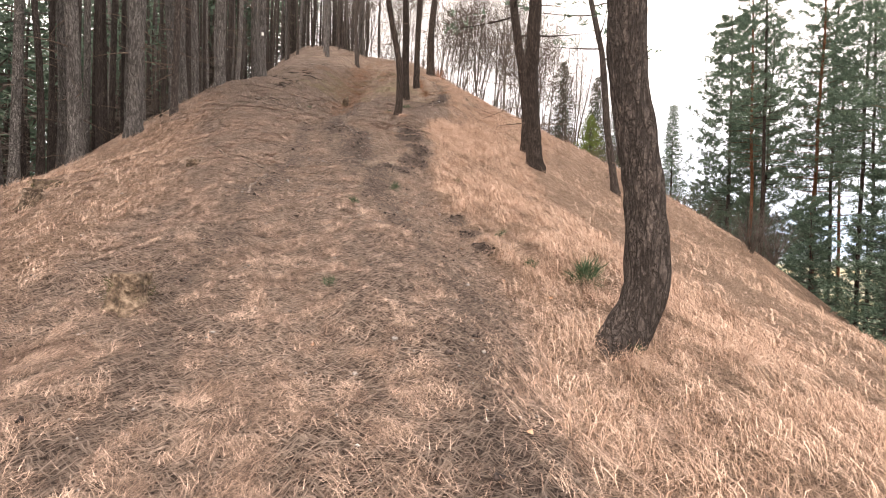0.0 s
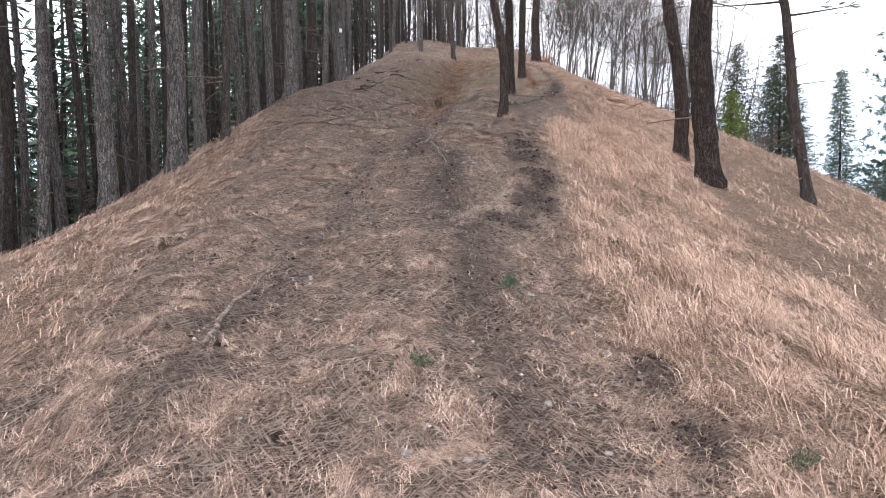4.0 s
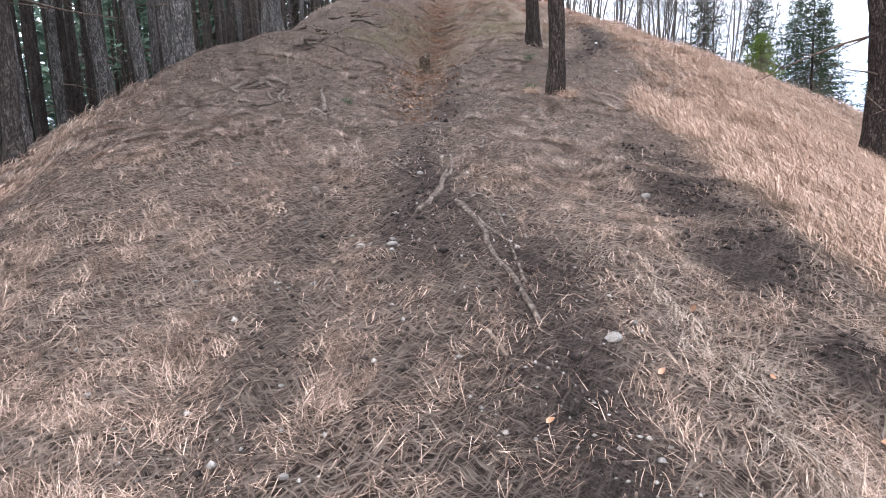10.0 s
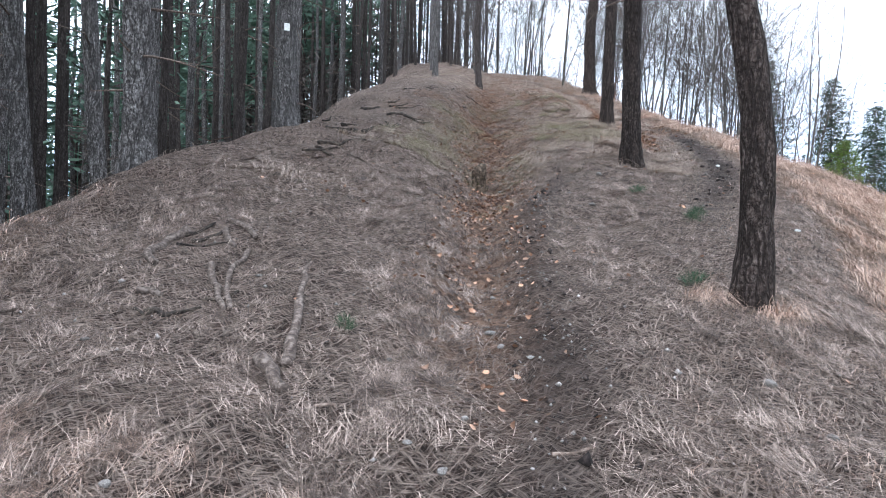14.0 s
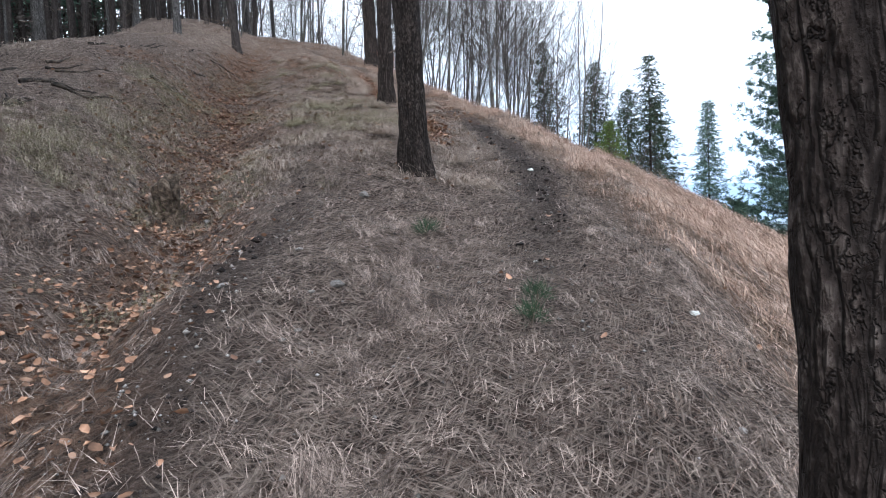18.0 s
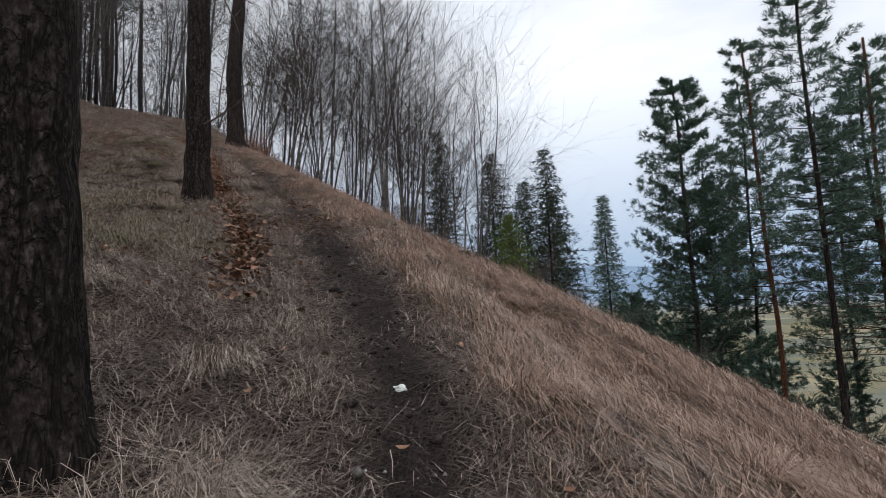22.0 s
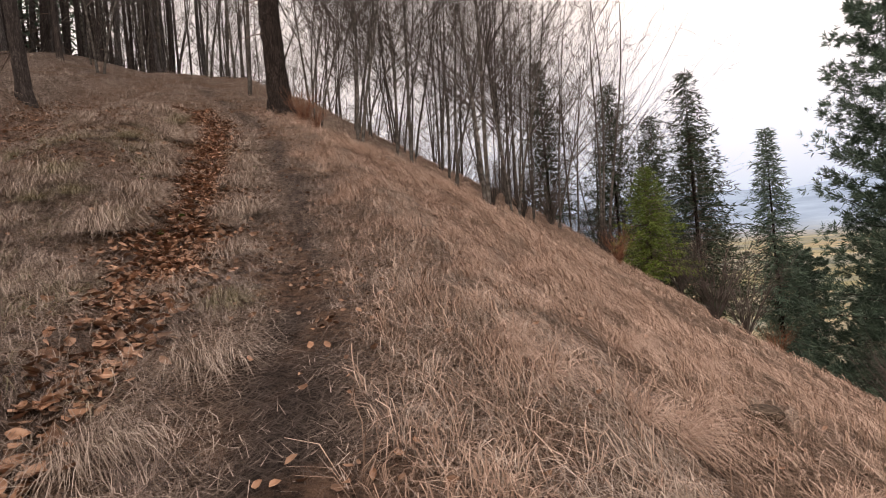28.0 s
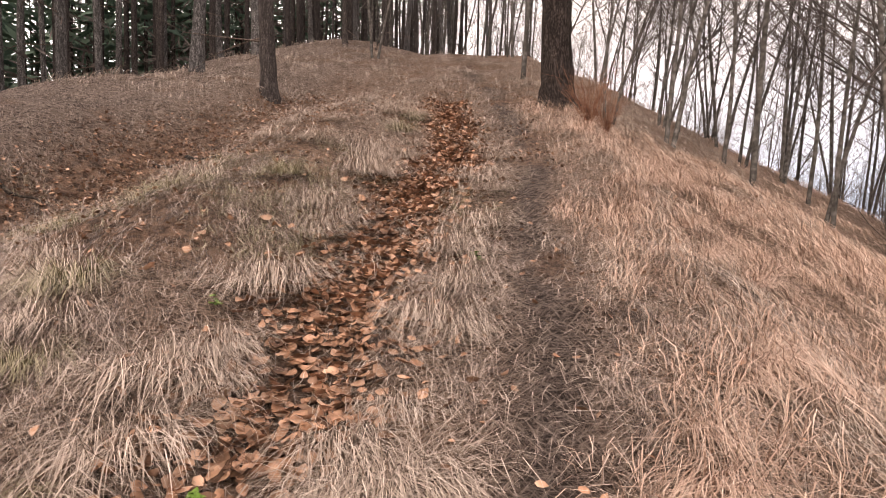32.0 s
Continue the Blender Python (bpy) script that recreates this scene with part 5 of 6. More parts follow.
def ground_thing(name, label, category, group, lines, mat, seed, part_name, lift=0.15):
    first = lines[0][0][0]
    root_at = np.array([first[0], first[1], float(ground_at(*first))])
    root = thing(name, label, category, group, m=Matrix.Translation(root_at))
    for k, (pts, r0, r1) in enumerate(lines):
        line, r, sides = snake(pts, r0, r1, seed + k, lift)
        bag = Bag()
        bag.add(*tube(line - root_at, r, sides, bark_bump(seed + k, 0.1, 5, 0.06)))
        under(part_name if k == 0 else "side_" + part_name, bag.mesh(part_name, mat), root)
    return root


ground_thing("tree_root", "long forked pine root polished bare across the path", "root", "bare roots on the path",
             [([(-2.34, 12.34), (-2.17, 12.0), (-2.09, 11.75), (-2.02, 11.58), (-1.84, 11.1)], 0.02, 0.015), ([(-2.22, 12.14), (-2.14, 11.97), (-2.02, 11.86), (-1.97, 11.68), (-1.9, 11.4)], 0.012, 0.008), ([(-2.34, 12.36), (-2.2, 12.44), (-2.07, 12.36), (-1.93, 12.19)], 0.012, 0.008), ([(-2.08, 12.2), (-2.01, 11.99), (-1.91, 11.9)], 0.011, 0.006)], ROOT, 800, "root_strand")
ground_thing("tree_root", "curved grey pine root lying bare", "root", "bare roots on the path", [([(-2.53, 13.45), (-2.43, 12.94), (-2.47, 12.66), (-2.51, 12.31), (-2.55, 12.16)], 0.014, 0.019)], ROOT, 810, "root_strand")
ground_thing("tree_root", "short upright grey root stub", "root", "bare roots on the path", [([(-3.39, 12.6), (-3.28, 12.44)], 0.026, 0.022)], ROOT, 812, "root_strand")
ground_thing("tree_root", "thin pale root in the old rut", "root", "bare roots on the path", [([(-2.99, 13.15), (-2.83, 13.03)], 0.014, 0.01)], ROOT, 813, "root_strand")
ground_thing("tree_root", "pale bare root running down the bank", "root", "bare roots on the path", [([(-4.43, 15.78), (-4.38, 15.47), (-4.19, 15.05), (-4.07, 14.75), (-4.0, 14.58)], 0.02, 0.03), ([(-4.17, 14.62), (-4.04, 14.53), (-3.91, 14.43)], 0.036, 0.026)], ROOT, 814, "root_strand", 0.4)
ground_thing("tree_root", "forked root with dark hollows in the bank", "root", "bare roots on the path", [([(-5.14, 16.1), (-5.01, 15.71), (-4.88, 15.43), (-4.57, 14.99)], 0.024, 0.018), ([(-5.2, 15.68), (-4.89, 15.35), (-4.59, 15.0)], 0.024, 0.014), ([(-5.7, 16.13), (-5.76, 15.93), (-5.57, 15.54), (-5.43, 15.45)], 0.036, 0.022), ([(-5.6, 16.49), (-5.4, 16.43), (-5.1, 16.18)], 0.03, 0.02), ([(-5.31, 15.12), (-5.11, 15.18)], 0.03, 0.022), ([(-5.44, 16.24), (-5.21, 15.99)], 0.024, 0.016)], ROOT, 820, "root_strand", 0.4)
ground_thing("tree_root", "dark thready root laid bare in the soil", "root", "bare roots on the path", [([(-2.6, 7.66), (-2.65, 7.29), (-2.53, 6.8), (-2.44, 6.46), (-2.37, 6.29)], 0.012, 0.02), ([(-2.77, 7.29), (-2.61, 7.49)], 0.011, 0.008), ([(-2.47, 6.55), (-2.36, 6.36)], 0.009, 0.005)], ROOT, 830, "root_strand")
ground_thing("tree_root", "thin dark root in the needle litter", "root", "bare roots on the path", [([(-3.38, 8.67), (-3.2, 8.58), (-3.03, 8.48)], 0.014, 0.009)], ROOT, 834, "root_strand")
ground_thing("tree_root", "short stub of pale grey root", "root", "bare roots on the path", [([(-2.46, 13.01), (-2.5, 12.6), (-2.52, 12.2)], 0.012, 0.014)], ROOT, 836, "root_strand")
ground_thing("tree_root", "long thin root along the rut", "root", "bare roots on the path", [([(-3.86, 8.87), (-3.55, 8.52), (-3.23, 8.25), (-2.99, 8.06), (-2.71, 7.86)], 0.01, 0.013)], ROOT, 838, "root_strand")
krng = np.random.default_rng(93)
# added dark strands: bared roots that also stand for shaded hollows under ledges
for k, (x, y) in enumerate(((-5.79, 15.9), (-5.1, 15.0), (-6.5, 20.9), (-6.2, 19.4), (-5.9, 21.8), (-6.6, 24.3), (-6.1, 23.0), (-7.0, 23.4), (-5.4, 25.2), (-6.8, 26.5), (-5.8, 28.4), (-7.2, 29.5), (-6.0, 31.5), (-5.2, 33.5), (-6.9, 21.6))):
    strands = []
    for _ in range(3):
        a, ln = krng.normal(0.15, 0.4), krng.uniform(0.3, 0.8) * (1 if y > 18 else 0.5)
        x0, y0 = x + krng.normal(0, 0.18), y + krng.normal(0, 0.15)
        strands.append(([(x0, y0), (x0 + 0.5 * ln * math.cos(a), y0 + 0.5 * ln * math.sin(a)), (x0 + ln * math.cos(a + 0.5), y0 + ln * math.sin(a + 0.5))], krng.uniform(0.022, 0.04) * (1 if y > 18 else 0.55), 0.008))
    ground_thing("tree_root", "dark root strand on the trodden bank, doubling as shade under a ledge", "root", "bare roots on the bank", strands, DARK_WOOD, 2000 + 10 * k, "root_strand", 0.5)
for k, pts in enumerate((((-2.06, 7.79), (-1.92, 7.86), (-1.71, 7.99)), ((-2.5, 7.35), (-2.52, 7.24), (-2.49, 7.1)), ((-2.14, 9.78), (-1.87, 9.84)), ((-1.01, 5.8), (-0.83, 5.93)), ((0.14, 26.1), (0.24, 25.82)), ((-1.59, 8.01), (-1.47, 8.01)), ((-2.09, 7.27), (-1.95, 7.23)), ((-1.01, 8.39), (-0.93, 8.4)), ((-2.1, 11.1), (-1.99, 10.97)), ((-1.82, 12.01), (-1.67, 12.02)), ((-1.0, 13.67), (-0.75, 13.7)), ((-2.81, 14.38), (-2.6, 14.44)), ((-3.76, 14.4), (-3.65, 14.42)), ((-1.1, 31.5), (-0.8, 31.62)))):
    ground_thing("stick", "dead brown stick lying on the ground", "stick", "sticks on the ground", [(pts, 0.011 if k else 0.014, 0.006)], STICK, 850 + k, "stem")
frng = np.random.default_rng(91)
for k in range(46):
    y = frng.uniform(3.5, 31)
    x = float(PACE * along(y / PACE, AXIS)) + frng.uniform(-3.2, 1.4)
    a, ln = frng.uniform(0, 3.14), frng.uniform(0.08, 0.3)
    ground_thing("stick", "thin dead twig lying in the litter", "stick", "sticks on the ground", [([(x, y), (x + ln * 0.5 * math.cos(a), y + ln * 0.5 * math.sin(a)), (x + ln * math.cos(a + 0.3), y + ln * math.sin(a + 0.3))], 0.006, 0.0025)], STICK, 900 + k, "stem")
ground_thing("fallen_branch", "dark rotting branch sunk in the slope grass", "branch", "", [([(0.95, 24.29), (1.05, 23.85), (1.17, 23.5), (1.3, 23.2), (1.42, 22.9)], 0.036, 0.028)], DARK_WOOD, 960, "stem", 2.0)
ground_thing("fallen_log", "slim grey log lying along the edge of the wood", "log", "", [([(-7.7, 14.2), (-7.8, 14.8), (-7.95, 15.4)], 0.05, 0.042)], STICK, 964, "stem", 0.8)


# ---- stumps ----
def stump(x, y, r, h, seed, label, tilt=0.0):
    rng = np.random.default_rng(seed)
    s = np.linspace(0, 1, 12)
    bag = Bag()
    line = np.stack([tilt * s * h, 0 * s, h * s - 0.08], 1)
    v, t, q = tube(line, r * (1 + 0.6 * np.exp(-s * 5)), 26, bark_bump(seed, 0.3, 7, 0.2))
    jag = 0.35 * h * value_noise(np.arctan2(v[:, 1], v[:, 0]) * 2.5, v[:, 2] * 0, seed)
    v[:, 2] += np.where(v[:, 2] > 0.75 * h, jag, 0)
    bag.add(v, t, q)
    root = thing("tree_stump", label, "stump", "", m=Matrix.Translation((x, y, float(ground_at(x, y)))))
    under("stump_wood", bag.mesh("stump_wood", STUMP), root)
    mb = Bag()
    n = 150
    a, d = rng.uniform(0, 6.28, n), r * (0.95 + 0.45 * rng.random(n))
    c = np.stack([d * np.cos(a), d * np.sin(a), rng.uniform(0, h * 0.55, n)], 1)
    sprays(mb, c, np.stack([np.cos(a), np.sin(a), 0.8 + 0 * a], 1), 0.035 + 0.02 * (seed % 2 == 0), 3, rng, 0.012)
    tagged(under("moss_fringe" if seed % 2 else "grass_fringe", mb.mesh("fringe", MOSS if seed % 2 else GRASS_PALE), root), kind="stuff")


stump(-2.17, 3.5, 0.115, 0.28, 971, "low rotten stump overgrown with faded moss and grass")
stump(-4.95, 6.2, 0.09, 0.26, 972, "broken dark stump in dry grass")
stump(-5.3, 6.9, 0.16, 0.2, 973, "low mossy stump in dry grass")
stump(-3.95, 20.9, 0.1, 0.4, 977, "splintered brown stump beside the leaf gully")
stump(2.4, 26.6, 0.1, 0.18, 976, "small dark stump in the slope grass")
stump(-6.1, 20.5, 0.2, 0.1, 978, "dark hollow root plate on the bank", 0.4)
stump(-3.77, 7.8, 0.09, 0.16, 980, "small dark stump by the track")


# ---- seedlings ----
def seedling_mesh(seed, h, count):
    rng = np.random.default_rng(seed)
    bag = Bag()
    c = np.stack([rng.normal(0, h * 0.3, count), rng.normal(0, h * 0.3, count), rng.uniform(0.1, 0.8, count) * h], 1)
    w = c * (1, 1, 0.5) + np.array([0, 0, h * 0.4])
    w /= np.linalg.norm(w, axis=1)[:, None]
    sprays(bag, c, w, h * 0.8, 12, rng, 0.006)
    stem = Bag()
    stem.add(*tube([(0, 0, -0.03), (0.01, 0, h * 0.5), (0, 0.01, h * 0.9)], (0.006, 0.005, 0.002), 6))
    return bag.mesh("needles", SEEDLING), stem.mesh("stem", STICK)


SEEDLINGS = [seedling_mesh(1000 + k, h, c) for k, (h, c) in enumerate(((0.075, 16), (0.1, 20), (0.2, 34)))]
for x, y, k in ((-0.7, 7.6, 1), (-1.08, 6.33, 0), (0.72, 6.26, 0), (0.26, 9.0, 0), (1.45, 5.03, 2), (0.97, 5.39, 1), (-0.85, 3.88, 0), (-3.88, 15.0, 0), (-1.4, 18.03, 1), (-1.76, 16.43, 1), (-1.29, 18.26, 1), (-1.71, 19.4, 1), (1.5, 3.75, 0)):
    root = thing("pine_seedling", ("small green pine tuft rooted in the litter", "green pine seedling with spread needles", "leggy green pine seedling in dry grass")[k], "seedling", "pine seedlings", m=Matrix.Translation((x, y, float(ground_at(x, y)))) @ Matrix.Rotation(x * 5, 4, "Z"))
    tagged(under("needles", SEEDLINGS[k][0], root), kind="stuff")
    under("stem", SEEDLINGS[k][1], root)


# ---- crumpled paper ----
def paper(x, y, size, seed, label):
    bm = bmesh.new()
    bmesh.ops.create_icosphere(bm, subdivisions=3, radius=0.5)
    for vert in bm.verts:
        p = Vector(vert.co)
        vert.co = p * (1 + 0.5 * noise.noise(p * 3.1 + Vector((seed, 0, 0))) + 0.25 * noise.noise(p * 7.3))
        vert.co.z *= 0.5
    me = bpy.data.meshes.new("paper_tissue")
    bm.to_mesh(me)
    bm.free()
    me.materials.append(MARK)
    ob = thing("paper_tissue", label, "litter", "", data=me)
    ob.matrix_basis = Matrix.Translation((x, y, float(ground_at(x, y)) + size * 0.15)) @ Matrix.Scale(size, 4)


paper(-0.25, 21.25, 0.06, 3, "crumpled white paper tissue lying on the path")
paper(-0.34, 18.27, 0.055, 9, "crumpled white paper tissue lying in the grass")


# ---- grass tussocks near the upper path ----
def tussock_mesh(seed, mat, count=230, spread_r=0.12, length=(0.16, 0.4), upright=0.25):
    rng = np.random.default_rng(seed)
    a, r = rng.uniform(0, 2 * np.pi, count), spread_r * np.sqrt(rng.random(count))
    x, y = r * np.cos(a), r * np.sin(a)
    turn = np.arctan2(np.sin(a) * 0.6 - 0.75, np.cos(a) * 0.6 + 0.35) + rng.normal(0, 0.6, count)
    ln, lift = rng.uniform(*length, count), np.clip(rng.normal(upright, 0.15, count), 0.03, 0.9)
    n, dx, dy = count, np.cos(turn), np.sin(turn)
    reach = ln * (1 - 0.5 * lift)
    s = np.array([0, 0.3, 0.65, 1.0])
    h = ln[:, None] * (0.15 + 0.65 * lift)[:, None] * np.sin(np.clip(s * 2.4, 0, 3))[None] - 0.36 * (s**1.5)[None] * (reach * np.maximum(0, -dy))[:, None]
    w = rng.uniform(0.0018, 0.0036, n)[:, None] * np.array([1, 1, 0.8, 0.15])[None] / 2
    cx, cy = x[:, None] + dx[:, None] * reach[:, None] * s, y[:, None] + dy[:, None] * reach[:, None] * s
    lft = np.stack([cx - dy[:, None] * w, cy + dx[:, None] * w, h], -1)
    rgt = np.stack([cx + dy[:, None] * w, cy - dx[:, None] * w, h], -1)
    v = np.stack([lft, rgt], 2).reshape(n, 8, 3)
    k = np.arange(n)[:, None] * 8
    q = np.concatenate([k + np.array([[2 * j, 2 * j + 1, 2 * j + 3, 2 * j + 2]]) for j in range(3)])
    return mesh_of("tussock", v.reshape(-1, 3), q, mat)


TUSSOCKS = [tussock_mesh(1100 + k, GRASS_PALE, 260, 0.15, (0.16, 0.38)) for k in range(4)] + [tussock_mesh(1110 + k, GRASS_GREEN) for k in range(2)] + [tussock_mesh(1120 + k, GRASS_DRY, 200, 0.12) for k in range(3)]
UPRIGHT = [tussock_mesh(1150 + k, m_, 50, 0.08, (0.12, 0.28), 0.65) for k, m_ in enumerate((GRASS_PALE, GRASS_GREEN, GRASS_DRY))]
TUSSOCK_LABELS = ("long pale straw grass tussock hanging downhill", "faded grey-green grass tussock on the bank", "orange dry grass tussock on the slope")
trng = np.random.default_rng(95)
tuss_at = [(-1.8, 16.2, 6), (-1.32, 16.15, 7), (-1.86, 30.08, 0), (-1.95, 29.9, 1), (-2.01, 30.68, 2), (-2.63, 33.32, 3), (-2.5, 33.0, 0), (-0.89, 30.76, 1), (-1.13, 30.0, 2), (-1.05, 29.8, 3), (-2.62, 31.8, 4), (-0.5, 30.0, 6), (-2.3, 33.6, 1), (-2.2, 32.6, 2), (-2.74, 30.15, 5), (-2.45, 29.71, 4)]
tuss_at += [(-0.25, 29.6, 7), (0.0, 29.9, 8), (-1.76, 29.97, 0), (-1.93, 30.81, 1), (-0.96, 30.21, 2), (-1.0, 31.2, 3), (-0.97, 29.57, 1), (-2.87, 34.46, 0), (0.22, 30.04, 6), (0.4, 30.61, 7), (0.2, 30.29, 8), (-4.67, 31.23, 2), (-0.25, 26.46, 0), (-0.6, 26.64, 1), (-1.15, 26.64, 2), (-1.06, 27.91, 3), (0.75, 29.96, 6), (-2.74, 30.15, 4), (-2.75, 29.64, 5), (-1.9, 29.18, 4), (-1.71, 25.3, 5), (-1.8, 24.41, 4)]
for _ in range(140):
    y = trng.uniform(20.5, 36)
    d = trng.choice([trng.uniform(-3.4, -0.45), trng.uniform(0.6, 2.4)])
    x = float(PACE * along(y / PACE, AXIS)) + d
    if float(gully_mask(x, y)) > 0.25 or float(footpath(x, y)) > 0.12:
        continue
    tuss_at.append((x, y, int(trng.integers(6, 9)) if d > 0 else int(trng.integers(0, 6 if y > 23.5 else 4))))
for _ in range(70):
    y = trng.uniform(3, 21)
    x = float(PACE * along(y / PACE, AXIS)) + trng.uniform(1.7, 3.4)
    if float(meadow(np.array(x), np.array(y))) > 0.75:
        tuss_at.append((x, y, int(trng.integers(6, 9))))
for _ in range(20):
    y = trng.uniform(28.5, 36)
    x = float(np.interp(y, *np.array(GULLY_PATH).T)) + trng.choice([-1, 1]) * trng.uniform(0.42, 0.65)
    if float(footpath(x, y)) < 0.4:
        tuss_at.append((x, y, int(trng.integers(0, 4))))
for x, y, k in tuss_at:
    if float(footpath(x, y)) > 0.15:
        continue
    gx_, gy_ = downhill(np.array(x), np.array(y))
    yaw = math.atan2(float(gy_), float(gx_)) + math.pi / 2 + trng.normal(0, 0.3)
    ob = thing("grass_tussock", TUSSOCK_LABELS[0 if k < 4 else 1 if k < 6 else 2], "grass", "grass tussocks")
    tagged(under("hanging_tuft", TUSSOCKS[k], ob), kind="stuff")
    tagged(under("upright_tuft", UPRIGHT[0 if k < 4 else 1 if k < 6 else 2], ob), kind="stuff")
    ob.matrix_basis = Matrix.Translation((x, y, float(ground_at(x, y)) - 0.01)) @ Matrix.Rotation(yaw, 4, "Z") @ Matrix.Scale(trng.uniform(0.7, 1.15) * (1.15 if y > 28 and k < 4 else 1), 4)


# ---- fallen leaves ----
def leaf_points(rng, n):
    """Curled leaves, each of two by three patches, on a unit length."""
    u = np.array([-1, -0.45, 0.3, 1.0]) / 2
    wid = np.array([0.05, 0.34, 0.3, 0.03])
    curl, fold = rng.normal(0.5, 0.4, n), rng.normal(0.25, 0.25, n)
    p = np.zeros((n, 4, 3, 3))
    for i in range(4):
        for j, sgn in enumerate((-1, 0, 1)):
            p[:, i, j, 0] = u[i]
            p[:, i, j, 1] = sgn * wid[i]
            p[:, i, j, 2] = curl * u[i] ** 2 + fold * abs(sgn) * wid[i]
    return p.reshape(n, 12, 3)


leaf_quads = np.array([[i * 3 + j, i * 3 + j + 1, (i + 1) * 3 + j + 1, (i + 1) * 3 + j] for i in range(3) for j in range(2)])
lrng = np.random.default_rng(97)
LEAF_MESHES = [mesh_of("leaf", leaf_points(lrng, 1)[0], leaf_quads, LEAF) for _ in range(6)]
bed = thing("leaf_litter", "fallen orange-brown beech leaves filling the gully", "leaves", m=Matrix.Translation((-1.4, 28.5, float(ground_at(-1.4, 28.5)))))
back = bed.matrix_basis.inverted()
for k in range(300):
    y = lrng.uniform(26.3, 33.0)
    x = np.interp(y, *np.array(GULLY_PATH).T) + lrng.normal(0, 0.16)
    under("leaf", LEAF_MESHES[k % 6], bed, m=back @ Matrix.Translation((x, y, float(ground_at(x, y)) + lrng.uniform(0.015, 0.05))) @ Euler((lrng.normal(0.3, 0.35), lrng.normal(0, 0.35), lrng.uniform(0, 6.28))).to_matrix().to_4x4() @ Matrix.Scale(lrng.uniform(0.045, 0.085), 4))


def leaf_stuff(name, seed, count, xs, ys, keep, label, size=(0.035, 0.075)):
    rng = np.random.default_rng(seed)
    x, y = rng.uniform(*xs, count * 12), rng.uniform(*ys, count * 12)
    ok = rng.random(count * 12) < keep(x, y)
    x, y = x[ok][:count], y[ok][:count]
    n = len(x)
    p = leaf_points(rng, n) * rng.uniform(*size, (n, 1, 1))
    al, be, ga = rng.uniform(0, 6.28, n)[:, None], rng.normal(0.25, 0.35, n)[:, None], rng.normal(0, 0.35, n)[:, None]
    yy, zz = p[..., 1] * np.cos(be) - p[..., 2] * np.sin(be), p[..., 1] * np.sin(be) + p[..., 2] * np.cos(be)
    xx, zz = p[..., 0] * np.cos(ga) + zz * np.sin(ga), -p[..., 0] * np.sin(ga) + zz * np.cos(ga)
    xw, yw = xx * np.cos(al) - yy * np.sin(al) + x[:, None], xx * np.sin(al) + yy * np.cos(al) + y[:, None]
    zw = zz + (ground_at(x, y) + rng.uniform(0.008, 0.045, n))[:, None]
    quads = (np.arange(n)[:, None, None] * 12 + leaf_quads[None]).reshape(-1, 4)
    tagged(new(name, mesh_of(name, np.stack([xw, yw, zw], -1).reshape(-1, 3), quads, LEAVES)), label, "leaves", kind="stuff")


leaf_stuff("gully_leaves", 1201, 11000, (-6.2, -2.4), (14.0, 38.0), lambda x, y: np.clip(gully_mask(x, y) * 1.2, 0, 1) * smooth(15, 20, y), "fallen orange-brown beech leaves along the old gully", (0.024, 0.05))
leaf_stuff("gully_leaves", 1204, 7600, (-3.6, -0.4), (22.5, 38.0), lambda x, y: np.clip(gully_mask(x, y) * 1.2, 0, 1) * (0.55 + 0.45 * smooth(25, 29, y)) * (x > np.interp(y, (22, 34, 40), (-2.4, -3.2, -5))), "fallen orange-brown beech leaves heaped beside the path", (0.05, 0.085))
leaf_stuff("scattered_leaves", 1202, 5200, (-6.5, 3.0), (14.0, 40.0), lambda x, y: 0.006 + 0.05 * smooth(15, 24, y) + 0.12 * smooth(24, 29, y) * smooth(2.5, 0.5, np.abs(aside(x, y) + 0.8)) + 0.8 * leafy(x, y), "dry beech leaves scattered through the grass", (0.028, 0.058))
leaf_stuff("stray_leaves", 1203, 60, (-4.0, 3.0), (1.0, 12.0), lambda x, y: np.exp(-((aside(x, y) - 1.6) / 0.6) ** 2) + 0.02, "a few dry leaves along the edge of the track", (0.025, 0.05))


# ---- low bare shrubs on the slope ----
def shrub_mesh(seed, h, stems, mat):
    rng = np.random.default_rng(seed)
    bag = Bag()
    for _ in range(stems):
        a = rng.uniform(0, 6.28)
        out = np.array([np.cos(a), np.sin(a), 0]) * rng.uniform(0.15, 0.7)
        s_ = np.linspace(0, 1, 5)
        p = h * rng.uniform(0.6, 1.1) * (s_[:, None] * out + (s_**0.9)[:, None] * np.array([0, 0, 1.0]) + rng.normal(0, 0.03, (5, 3)) * s_[:, None])
        p[0, 2] -= 0.05
        bag.add(*tube(p, np.linspace(0.006, 0.002, 5) * h, 3, close=False))
        for _ in range(7):
            b = p[rng.integers(1, 5)]
            bag.add(*tube(np.stack([b, b + h * rng.uniform(0.12, 0.35) * (out + np.array([0, 0, 0.7]) + rng.normal(0, 0.45, 3))]), (0.003 * h, 0.001 * h), 3, close=False))
    return bag.mesh("bare_shrub", mat)


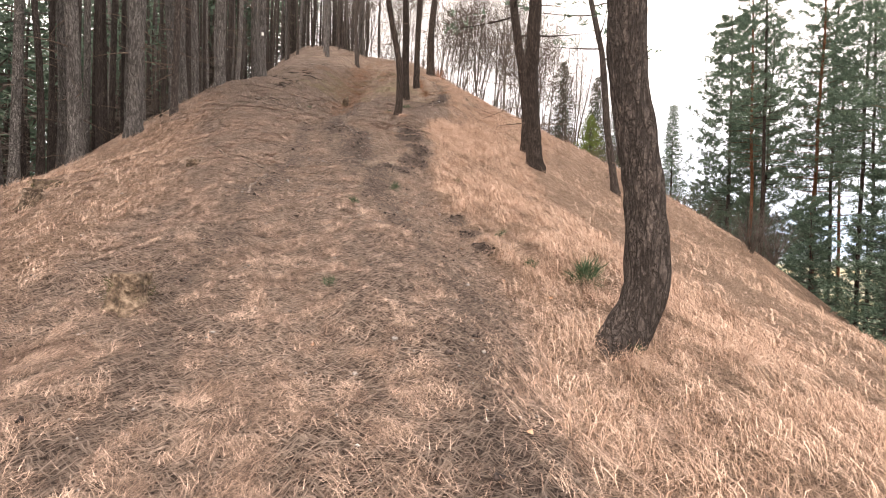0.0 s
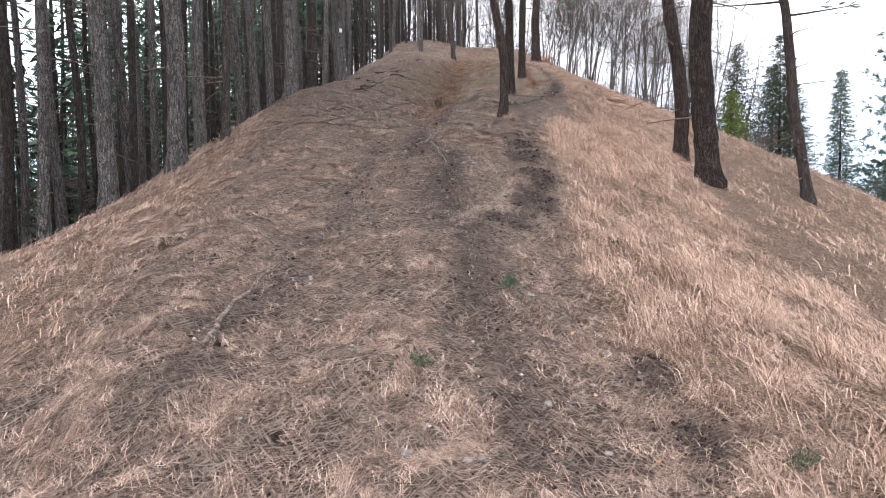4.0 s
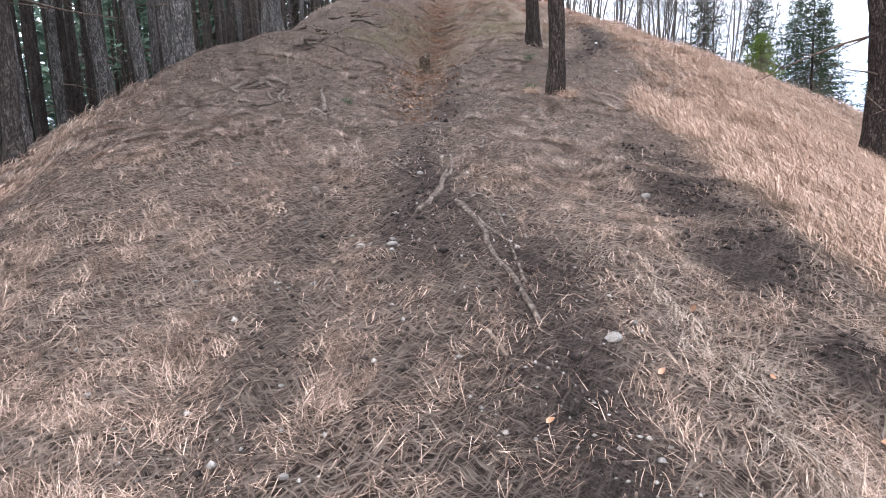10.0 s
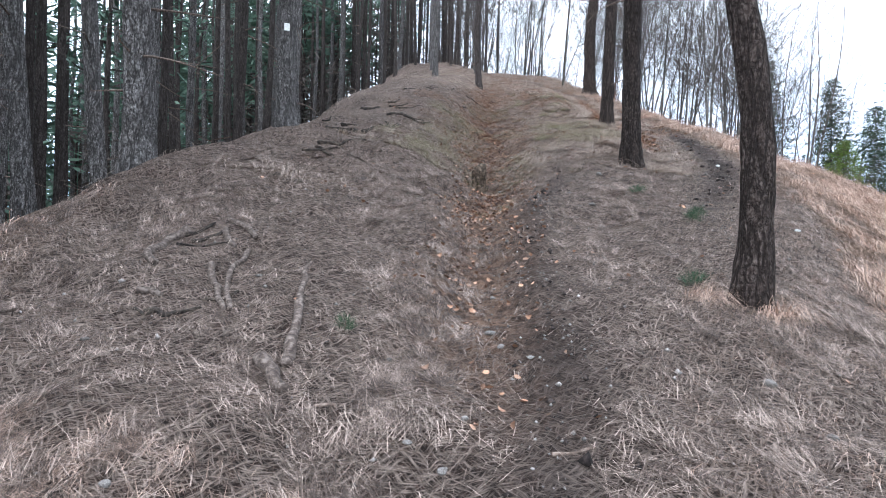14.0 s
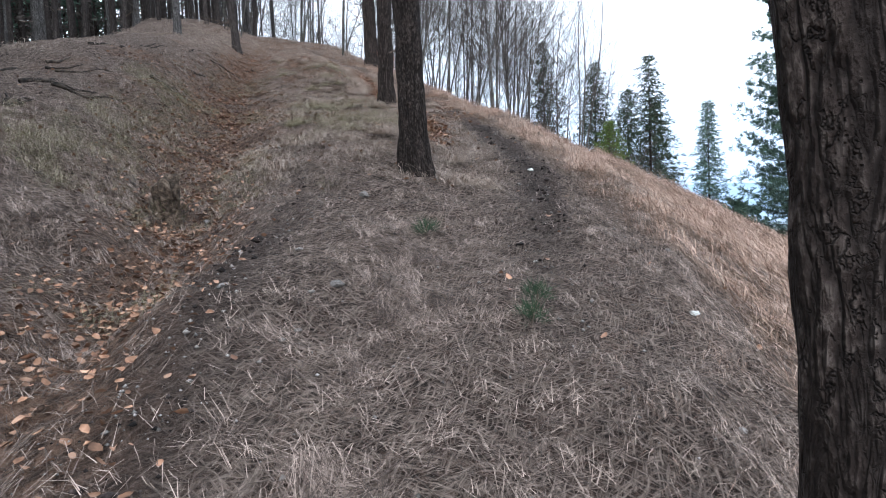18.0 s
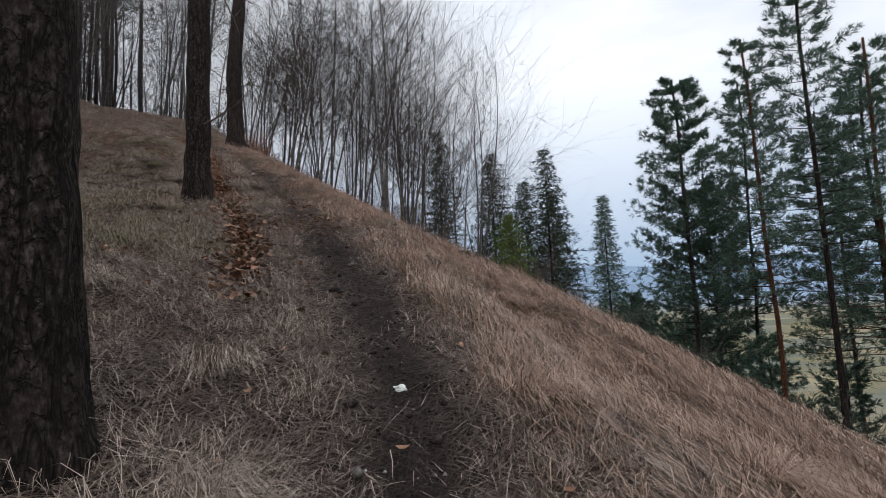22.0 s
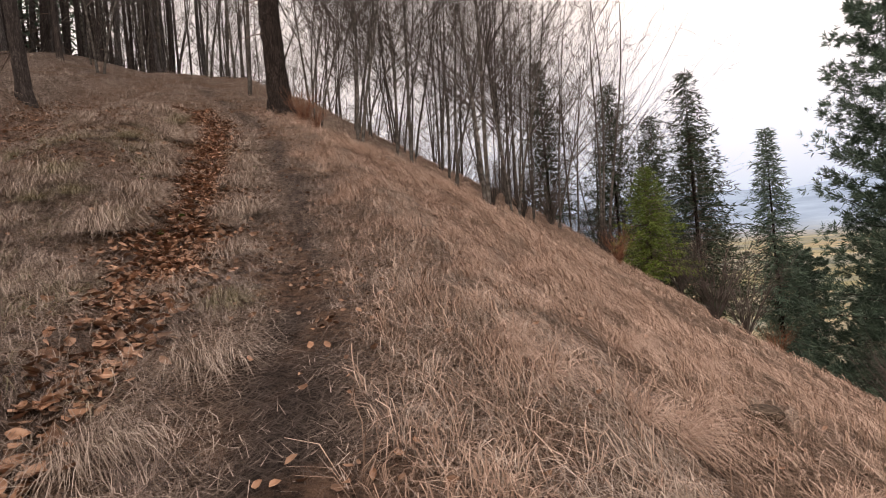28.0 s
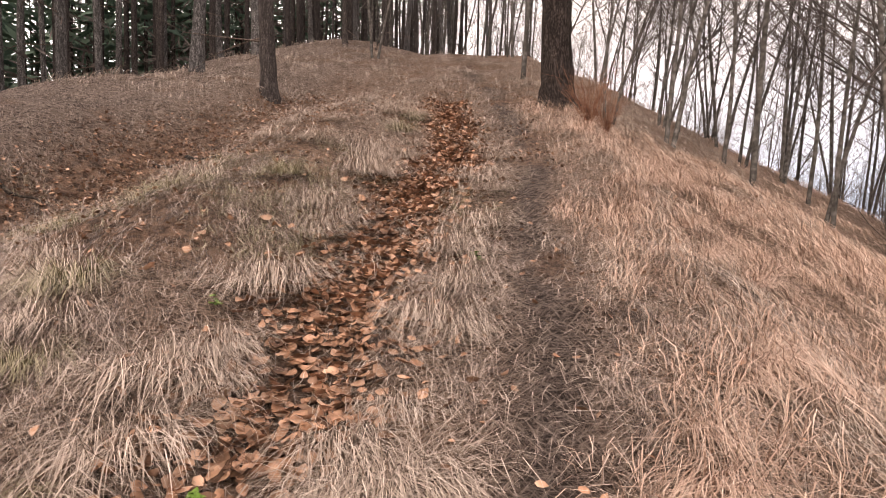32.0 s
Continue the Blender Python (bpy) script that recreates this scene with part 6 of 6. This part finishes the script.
RED_TWIG = speckled("red_brown_twigs", [(0.12, 0.05, 0.03), (0.24, 0.11, 0.065), (0.34, 0.18, 0.11)], 8, 0.85, 0.2, 0.01, "island", 0.3)
SHRUBS = [shrub_mesh(1300, 1.0, 60, RED_TWIG), shrub_mesh(1301, 1.6, 46, TWIGS), shrub_mesh(1302, 1.3, 50, TWIGS)]
hrng = np.random.default_rng(99)
shrub_at = [(-0.5, 36.4, 0, 0.75), (-0.25, 36.9, 0, 0.6), (7.8, 34.0, 1, 1.0), (9.5, 31.5, 2, 0.9), (11.0, 37.0, 1, 1.2), (9.0, 40.0, 0, 1.0), (13.0, 33.0, 2, 1.3), (15.5, 36.0, 1, 1.5), (14.0, 28.5, 2, 1.4), (12.5, 42.0, 1, 1.3), (16.0, 41.5, 0, 1.2), (10.5, 43.5, 2, 1.2), (17.5, 32.5, 1, 1.7), (15.5, 24.5, 2, 1.5), (6.0, 40.5, 1, 1.0), (4.5, 38.8, 2, 0.9), (8.0, 43.0, 1, 1.2), (17.0, 28.0, 1, 1.6), (13.0, 22.0, 1, 1.2), (18.0, 36.5, 2, 1.8)]
for x, y, k, sc in shrub_at:
    ob = thing("bare_shrub", ("low red-brown shrub of fine twigs", "bare grey-brown shrub on the slope", "bushy bare shrub with fine twigs")[k], "shrub", "bare shrubs on the slope", data=SHRUBS[k])
    ob.matrix_basis = Matrix.Translation((x, y, float(ground_at(x, y)))) @ Matrix.Rotation(hrng.uniform(0, 6.28), 4, "Z") @ Matrix.Scale(sc, 4)


# ---- bright green weeds by the leaf gully ----
def weed_mesh(seed):
    rng = np.random.default_rng(seed)
    n = 7
    p = leaf_points(rng, n) * rng.uniform(0.035, 0.055, (n, 1, 1))
    a = np.arange(n) * 2.4
    r = rng.uniform(0.015, 0.035, n)
    x_, y_ = p[..., 0] * np.cos(a)[:, None] - p[..., 1] * np.sin(a)[:, None], p[..., 0] * np.sin(a)[:, None] + p[..., 1] * np.cos(a)[:, None]
    v = np.stack([x_ + (r * np.cos(a))[:, None], y_ + (r * np.sin(a))[:, None], p[..., 2] + rng.uniform(0.02, 0.07, n)[:, None]], -1)
    return mesh_of("weed", v.reshape(-1, 3), (np.arange(n)[:, None, None] * 12 + leaf_quads[None]).reshape(-1, 4), WEED)


WEED = speckled("fresh_green_leaf", [(0.06, 0.13, 0.015), (0.12, 0.22, 0.03), (0.2, 0.32, 0.05)], 30, 0.5, 0.2, 0.003)
for k, (x, y) in enumerate(((-1.44, 29.53), (-1.52, 29.16), (-0.95, 31.4), (-2.0, 30.3))):
    ob = thing("green_weed", "small fresh green weed among brown leaves", "weed", "green weeds", data=weed_mesh(1400 + k))
    ob.matrix_basis = Matrix.Translation((x, y, float(ground_at(x, y)) + 0.02))
